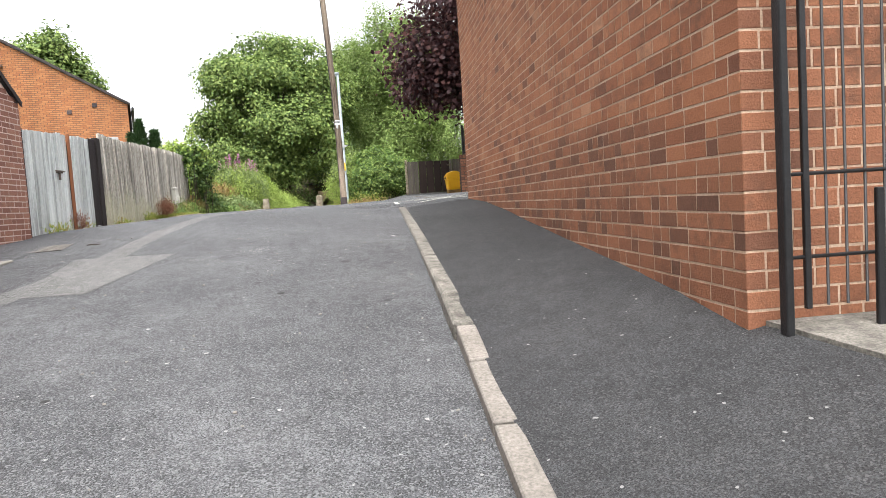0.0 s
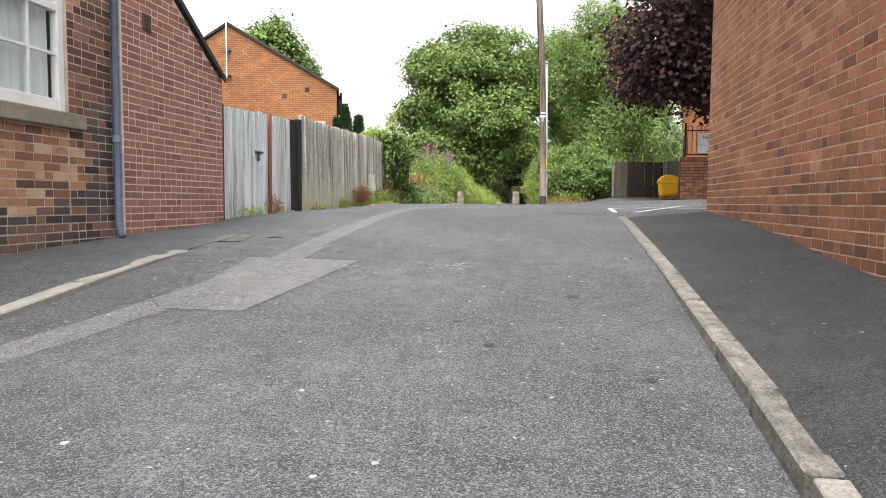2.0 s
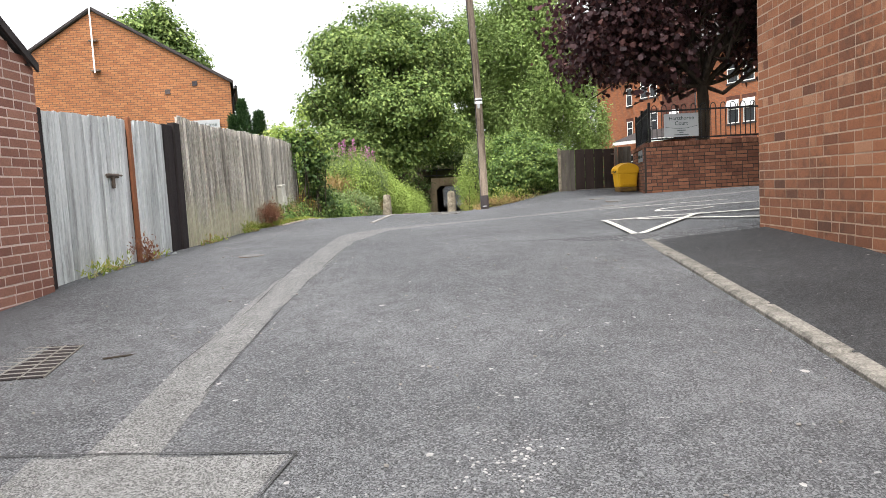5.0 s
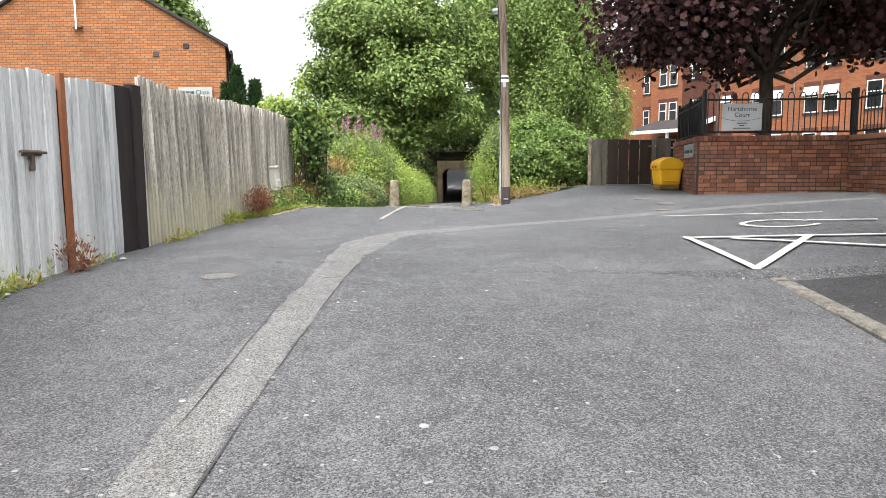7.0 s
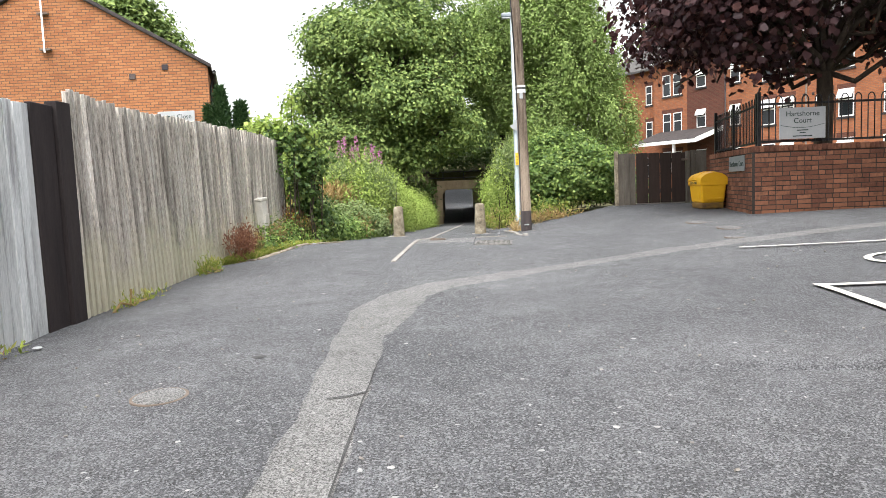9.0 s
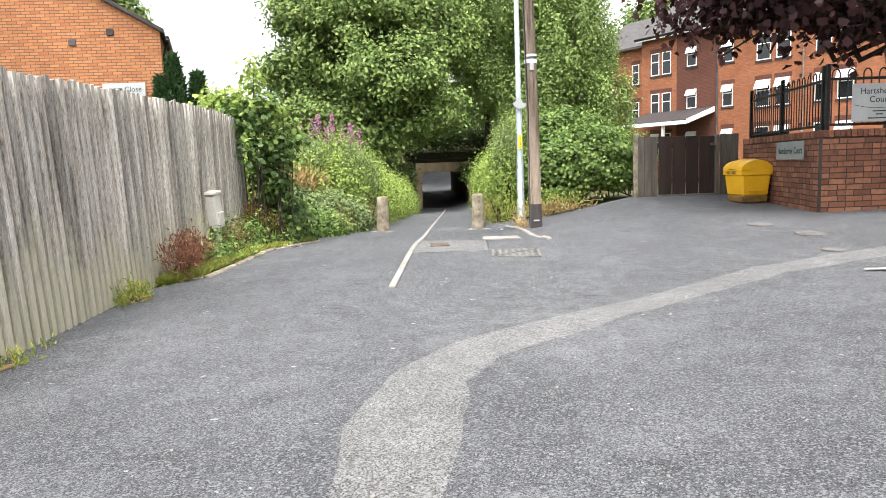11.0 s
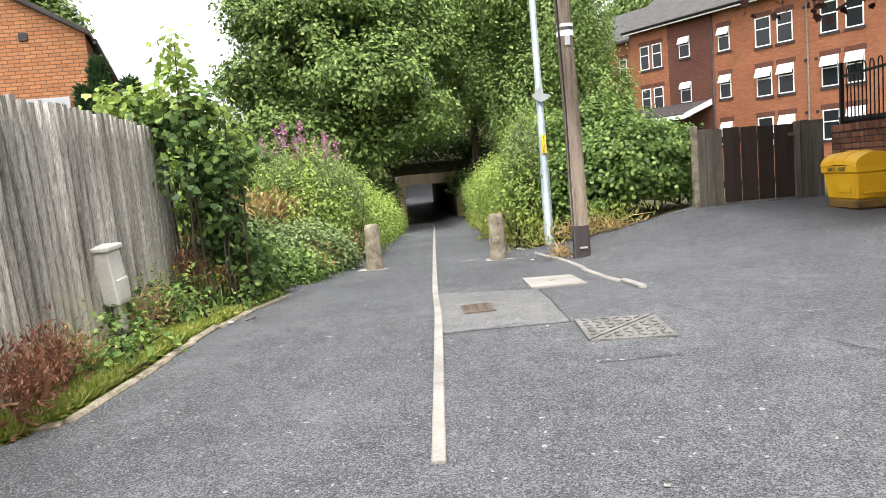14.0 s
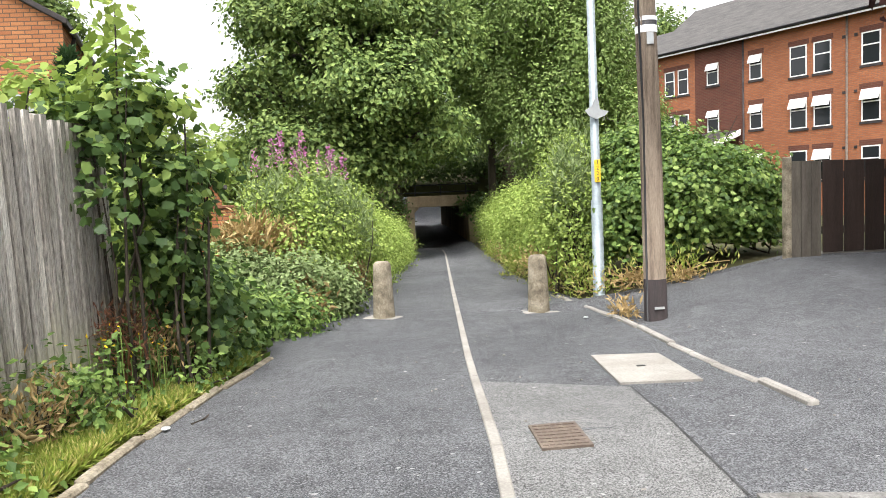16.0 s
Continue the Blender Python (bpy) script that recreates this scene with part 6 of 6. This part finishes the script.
def shrub(name, blobs, leaf, shape, mat, seed, label, per=18, dens=16, spread=.16, up=.3, stems=8, shell=.6, stem_mat="bark", low=-.5, spread_dir=.8):
    rng = np.random.default_rng(seed)
    c0 = np.mean([b[0] for b in blobs], 0)
    base = (float(c0[0]), float(c0[1]), gz(c0[0], c0[1]))
    root = thing(name, base, label, "shrub")
    P, O, S = [], [], []
    for c, r in blobs:
        area = 4 * math.pi * (r[0] * r[2] + r[1] * r[2] + r[0] * r[1]) / 3
        p, o = clumps(rng, c, r, int(area * dens), per, spread, shell, low)
        P.append(p), O.append(o)
        for _ in range(stems):
            foot = (c[0] + rng.normal(0, r[0] * .3), c[1] + rng.normal(0, r[1] * .3))
            a = np.array((*foot, gz(*foot))) - base
            e = np.array(c) + rng.normal(0, .45, 3) * np.array(r) - base
            S.append(limb(a, e, .014, .005, rng, 3, .05))
    part("stem_growth", joined("stem_growth", S, M[stem_mat]), root)["kind"] = "stuff"
    P, O = np.concatenate(P), np.concatenate(O)
    keep = P[:, 2] > ground(P[:, 0], P[:, 1]) - .02
    part("foliage", leaves("foliage", P[keep] - np.array(base), O[keep] * .6 + np.array([0, 0, up]), leaf, shape, M[mat], rng, spread_dir, None, None if shape is NARROW else O[keep] * .8 + np.array([0, 0, .45])), root)
    return root


# right of the path: sycamore bush, feathery shrub, light weeds
shrub("sycamore_bush", [((2.55, 29.0, 1.75), (.95, .95, .95)), ((3.15, 29.1, 1.6), (.6, .8, .85)), ((1.75, 28.9, 1.45), (.75, .75, .85)), ((2.1, 29.6, 2.2), (.8, .8, .85))], .066, LOBED, "leaf_bush", 21, "dense broad-leaved green bush beside the garden gate", 36, 32, np.array((.13, .13, .06)), -.1, 8)
shrub("feathery_shrub", [((.75, 29.4, 1.35), (.6, .8, .9)), ((1.2, 30.4, 1.9), (.7, .8, .95)), ((1.4, 31.6, 1.6), (.8, 1.0, 1.2)), ((.95, 33.5, 1.2), (.6, 1.4, 1.0)), ((1.3, 36.5, 1.1), (.7, 1.8, 1.1)), ((1.7, 41, .9), (.8, 3, 1.0)), ((2.1, 46, .8), (.9, 3, 1.0))], .06, LEAF4, "leaf_lime", 22, "bright green feathery shrubs along the path", 58, 15, .14, .35, 8)
shrub("weeds", [((.75, 28.6, .75), (.35, .6, .35)), ((.6, 29.8, .7), (.35, .8, .4)), ((1.6, 27.95, .95), (.9, .25, .2)), ((.65, 33, .5), (.35, 2, .35)), ((1.05, 39, .25), (.3, 4, .35))], .09, NARROW, "grass", 23, "yellow-green weeds at the foot of the shrubs", 18, 14, .1, .8, 3, .3, "dry_grass")
# left of the path: bank of weeds
shrub("weed_bank", [((-3.3, 29.6, 1.35), (.9, 1.2, 1.05)), ((-3.55, 30.8, 1.55), (.8, 1.2, .95)), ((-2.75, 31.4, 1.15), (.75, 1.4, 1.0)), ((-2.6, 34, .85), (.7, 1.8, 1.0)), ((-2.3, 38, .6), (.7, 2.6, .9)), ((-2.0, 43, .3), (.6, 3.0, .8)), ((-3.0, 33, 1.2), (.8, 1.6, 1.1))], .062, LEAF4, "leaf_lime", 24, "tall bright green weeds on the bank", 60, 14, np.array((.1, .1, .2)), .45, 10)
shrub("silver_weeds", [((-3.2, 28.0, .85), (.55, .5, .5)), ((-2.75, 28.5, .75), (.4, .5, .45)), ((-3.9, 28.2, 1.0), (.5, .5, .55))], .065, LEAF4, "leaf_silver", 25, "greyish mugwort weeds before the bank", 44, 26, .1, .6, 10)
shrub("low_weeds", [((-3.1, 27.1, .68), (.4, .5, .3)), ((-3.5, 26.6, .75), (.4, .6, .35)), ((-2.75, 28.6, .55), (.35, .4, .3)), ((-4.3, 27.6, .95), (.5, .6, .5)), ((-3.5, 25.5, .75), (.35, .5, .25))], .075, LEAF4, "leaf_bush", 26, "dark green low weeds along the path edge", 28, 24, .1, .4, 6)
shrub("dry_weeds", [((-3.75, 28.6, 1.55), (.45, .4, .3)), ((-2.95, 27.9, .7), (.2, .3, .35)), ((-3.35, 29.0, 1.4), (.3, .3, .3))], .16, NARROW, "dry_grass", 27, "straw-coloured dead stems among the weeds", 14, 26, .08, .9, 10, .4, "dry_grass")
shrub("bank_stems", [((-3.3, 29.3, 1.9), (.8, .6, .5)), ((-2.7, 30.2, 1.6), (.5, .8, .5)), ((.7, 29.3, 1.9), (.35, .5, .5)), ((1.1, 30.0, 2.3), (.4, .5, .55))], .13, NARROW, "leaf_silver", 44, "upright pale-leaved stems standing out of the weeds", 16, 16, np.array((.05, .05, .2)), .8, 14)
shrub("dry_weeds", [((.75, 31, .75), (.35, 1.2, .3)), ((1.0, 36, .5), (.3, 2.5, .3)), ((-2.55, 30.2, .7), (.25, .6, .3))], .12, NARROW, "dry_grass", 45, "straw-coloured dead grass at the path edge", 14, 26, .07, .8, 6, .4, "dry_grass")
# sapling at the end of the fence, large lobed leaves
shrub("sycamore_sapling", [((-3.52, 24.12, 2.65), (.24, .3, .35)), ((-3.40, 24.27, 2.15), (.28, .35, .3)), ((-3.52, 24.42, 1.60), (.2, .35, .35)), ((-3.35, 24.92, 1.15), (.24, .35, .3)), ((-3.80, 24.02, 2.50), (.2, .25, .2)), ((-3.55, 25.30, 1.15), (.22, .35, .4)), ((-3.30, 25.70, 0.95), (.26, .4, .28)),
                           ((-3.20, 24.52, 2.30), (.16, .22, .14)), ((-3.68, 23.92, 2.10), (.08, .15, .1)), ((-4.05, 24.32, 2.68), (.32, .35, .22)), ((-3.42, 24.57, 1.25), (.22, .4, .4)), ((-3.45, 24.37, 1.75), (.2, .35, .3)), ((-3.40, 24.80, 0.95), (.25, .4, .25))], .075, LOBED, "leaf_sycamore", 28, "young sycamore with large leaves at the fence end", 14, 27, .1, -.15, 1, .3)
# Lime leaves here paint the top of the sapling as lit from above.
shrub("sapling_top", [((-3.58, 24.07, 3.05), (.2, .2, .22)), ((-3.56, 24.04, 3.35), (.12, .12, .18)), ((-3.85, 24.12, 2.85), (.18, .2, .14)), ((-3.32, 24.27, 2.70), (.18, .2, .14)), ((-3.20, 24.42, 2.42), (.14, .16, .1)), ((-4.20, 24.12, 2.85), (.25, .3, .18)), ((-3.60, 24.02, 2.80), (.2, .2, .15))], .075, LOBED, "leaf_lime", 29, "top of the sapling, light from above put into paler leaves", 9, 22, .08, -.1, 1, .4)
rng = np.random.default_rng(77)
# conifers and hedge behind the fence
for x, y, top, r in ((-7.25, 31.5, 4.7, .55), (-6.75, 31.8, 4.3, .5), (-7.6, 31.6, 4.2, .4)):
    root = thing("conifer", (x, y, .7), "dark green upright conifer behind the fence", "tree", "conifers behind the fence")
    n = 3800
    t = rng.uniform(0, 1, n) ** .8
    a = rng.uniform(0, 2 * math.pi, n)
    rad = r * (1 - t ** 1.6) * (rng.uniform(.6, 1.0, n) + .22 * np.sin(a * 5 + t * 23)) + .04
    P = np.stack([rad * np.cos(a), rad * np.sin(a), t * (top - .7)], -1)
    O = np.stack([np.cos(a) * .5, np.sin(a) * .5, np.full(n, 1.0)], -1)
    part("trunk", tube_mesh("trunk", [(0, 0, -.1), (0, 0, top - 1.2)], [.08, .02], M["bark"]), root)
    part("sprays", leaves("sprays", P, O, .2, NARROW, M["leaf_conifer"], rng, .6), root)
shrub("garden_shrub", [((-4.75, 26.2, 1.7), (.35, .5, .8)), ((-5.20, 28.50, 2.50), (.6, .6, .75)), ((-4.85, 28.50, 1.90), (.5, .6, .6)), ((-5.40, 28.70, 3.05), (.35, .4, .4))], .12, LEAF4, "leaf_lime", 30, "light green garden shrub behind the fence end", 26, 16, .14, .1, 8)
shrub("garden_tree", [((-6.2, 15.5, 2.3), (.3, .4, .25))], .14, LEAF4, "leaf_lime", 31, "light green leaves rising over the gate", 14, 16, .12, .3, 6)

# purple flower spikes on the bank
for i in range(13):
    x, y = rng.uniform(-4.0, -2.6), rng.uniform(29.4, 31.5)
    top = float(np.interp(x, [-4.1, -3.2, -2.5], [2.75, 2.95, 2.5])) + rng.uniform(-.15, .2)
    root = thing("willowherb", (x, y, gz(x, y)), "tall weed with a purple flower spike", "flower", "purple flower spikes")
    h = top - gz(x, y)
    part("stem", tube_mesh("stem", [(0, 0, 0), (.02, 0, h * .6), (0, 0, h)], [.008, .006, .003], M["leaf_bush"], 5), root)
    n = 55
    t = rng.uniform(0, 1, n)
    a = rng.uniform(0, 6.28, n)
    P = np.stack([.045 * (1.1 - t) * np.cos(a), .045 * (1.1 - t) * np.sin(a), h - .42 + .42 * t], -1)
    part("blossom", leaves("blossom", P, np.stack([np.cos(a), np.sin(a), np.full(n, .5)], -1), .055, LEAF4, M["purple_flower"], rng), root)

# grass verge by the fence
n = 130000
y = rng.uniform(19.6, 27.3, n)
x = FX + .05 + (left_edge(y) - FX - .17) * rng.uniform(0, 1, n) ** .9
ok = (left_edge(y) - FX > .3) & (noise_mask := np.array([noise.noise((float(a) * 2, float(b) * 2, 4)) for a, b in zip(x, y)]) > -.55)
x, y = x[ok], y[ok]
P = np.stack([x, y, ground(x, y) - .01], -1)
tagged(new("verge_grass", leaves("verge_grass", P, np.tile((0.1, 0, 1.0), (len(P), 1)), .085, NARROW, M["grass"], rng, .6)), "tufty green and yellowing grass on the verge", "grass", "", "stuff")
shrub("verge_weeds", [((-3.65, 23.6, .95), (.25, .8, .25)), ((-3.7, 24.6, .9), (.3, .5, .3)), ((-3.5, 22.0, .88), (.22, .6, .14)), ((-3.55, 24.9, .8), (.4, .5, .22)), ((-3.3, 24.3, .8), (.2, .6, .12)), ((-3.72, 22.9, 1.0), (.16, .5, .25)), ((-3.6, 21.9, .92), (.2, .5, .18)), ((-3.5, 23.4, .86), (.2, .5, .14))], .055, LEAF4, "leaf_bush", 33, "mixed green weeds on the verge", 18, 16, .08, .4, 6)
shrub("dock_weeds", [((-3.65, 20.75, .98), (.22, .3, .24)), ((-3.7, 21.2, 1.0), (.15, .25, .2)), ((-3.7, 24.1, 1.15), (.2, .3, .2))], .055, NARROW, "rusty_weed", 34, "red-brown dead dock stems by the fence", 26, 40, .06, .9, 10, .3, "rusty_weed")
shrub("dock_weeds", [((-3.72, 15.3, .75), (.12, .2, .16))], .055, NARROW, "rusty_weed", 35, "red-brown dead dock stems at the gate", 20, 40, .05, .9, 6, .3, "rusty_weed")
shrub("gate_weeds", [((-3.72, 15.65, .64), (.06, .15, .025)), ((-3.75, 19.75, .75), (.15, .25, .12)), ((-3.72, 14.5, .63), (.06, .5, .03)), ((-3.74, 17.8, .66), (.06, .7, .03))], .07, NARROW, "grass", 36, "grassy tufts along the foot of the fence", 24, 50, .05, .9, 4, .3, "dry_grass")
shrub("bramble_foot", [((1.6, 27.85, .85), (.9, .18, .12)), ((.68, 26.6, .68), (.15, .35, .05))], .1, NARROW, "dry_grass", 37, "dry grass at the foot of the bush and pole", 14, 40, .05, .5, 4, .3, "dry_grass")
P = np.stack([rng.uniform(-3.75, -3.35, 60), rng.uniform(23.2, 25.0, 60), rng.uniform(1.0, 1.3, 60)], -1)
fl = thing("ragwort", (-3.55, 24.1, .75), "small yellow ragwort flowers on the verge", "flower")
part("blossom", leaves("blossom", P - np.array((-3.55, 24.1, .75)), np.tile((0, 0, 1.0), (60, 1)), .03, LEAF4, M["yellow_flower"], rng), fl)
part("stem_growth", joined("stem_growth", [tube_arrays([(float(p[0]) + 3.55, float(p[1]) - 24.1, 0), (float(p[0]) + 3.55, float(p[1]) - 24.1, float(p[2]) - .75)], .004, 4, False) for p in P[::2]], M["leaf_bush"]), fl)["kind"] = "stuff"

shrub("verge_straw", [((-3.7, 21.5, .92), (.12, .3, .12)), ((-3.7, 22.8, .95), (.1, .4, .15)), ((-3.6, 24.4, 1.05), (.25, .4, .2)), ((-3.45, 25.3, .95), (.2, .4, .2))], .065, NARROW, "dry_grass", 52, "dry yellow grass stems among the verge weeds", 26, 34, .07, .9, 8, .3, "dry_grass")

# litter and fallen twigs
for i, (x, y) in enumerate(((-3.12, 23.1), (-3.6, 15.9), (-2.75, 28.3), (.3, 26.9), (-3.64, 14.2))):
    bm = bmesh.new()
    bmesh.ops.create_icosphere(bm, subdivisions=2, radius=.028)
    for v in bm.verts:
        v.co *= 1 + .6 * noise.noise(v.co * 18 + Vector((i * 3, 0, 0)))
        v.co.z *= .35
    ob = new("litter", bm_mesh("litter", bm, M["sign_white"]))
    ob.location = (x, y, gz(x, y) + .02)
    tagged(ob, "crumpled pale scrap of litter on the ground", "litter", "scraps of litter")
P = []
for i in range(520):
    y = R.uniform(1, 27)
    P.append((R.uniform(-3.4, 1.85 if y < 14 else 4), y))
tw = [tube_arrays([(x, y, gz(x, y) + .006), (x + R.uniform(-.02, .02), y + R.uniform(-.012, .012), gz(x, y) + .008)], R.uniform(.003, .007), 4) for x, y in P]
tagged(new("grit", joined("grit", tw, M["concrete_pale"])), "pale grit and chewing gum specks on the asphalt", "grit", "", "stuff")


def spot(x, y, r, rng_):
    """A trodden flat spot with an uneven rim."""
    k = 9
    rim = [(x + r * rng_.uniform(.7, 1.15) * math.cos(6.283 * i / k), y + r * rng_.uniform(.7, 1.15) * math.sin(6.283 * i / k)) for i in range(k)]
    V = [(a, b, gz(a, b) + .0045) for a, b in rim] + [(x, y, gz(x, y) + .007)]
    return V, [(i, (i + 1) % k, k) for i in range(k)]


SR = random.Random(12)
pale = [(-.86, 6.15, .02), (.38, 6.15, .016), (.53, 8.81, .018), (1.72, 10.41, .024), (-.5, 11.85, .022), (-.24, 11.67, .018)]
pale += [(SR.uniform(-3.2, 1.8 if y < 14 else 4), y, SR.uniform(.006, .016)) for y in [SR.uniform(3, 26) for _ in range(240)]]
pale += [(SR.gauss(cx, sx), SR.gauss(cy, sy), SR.uniform(.003, .009)) for cx, cy, sx, sy, k in ((.21, 9.47, .1, .12, 70), (-.32, 9.18, .12, .1, 50)) for _ in range(k)]
tagged(new("gum_spots", joined("gum_spots", [spot(*p, SR) for p in pale], M["gum"])), "pale trodden gum and scuffs on the asphalt", "gum", "", "stuff")
tagged(new("tar_spots", joined("tar_spots", [spot(*p, SR) for p in ((.45, 7.91, .035), (.68, 7.5, .035), (1.17, 8.69, .05), (.15, 4.6, .03), (-.3, 5.6, .025), (1.5, 7.2, .03), (-1.9, 15.2, .04))], M["crack"])), "small dark oil spots on the asphalt", "stain", "", "stuff")
tw = []
for x, y, a in ((-2.0, 10.9, .2), (.5, 26.6, .3), (-3.0, 23.2, .9)):
    tw.append(tube_arrays([(x, y, gz(x, y) + .01), (x + .09 * math.cos(a), y + .09 * math.sin(a), gz(x, y) + .016), (x + .18 * math.cos(a + .4), y + .18 * math.sin(a + .4), gz(x, y) + .006)], .006, 5))
tagged(new("twigs", joined("twigs", tw, M["bark"])), "short dark twigs lying on the asphalt", "twig", "", "stuff")
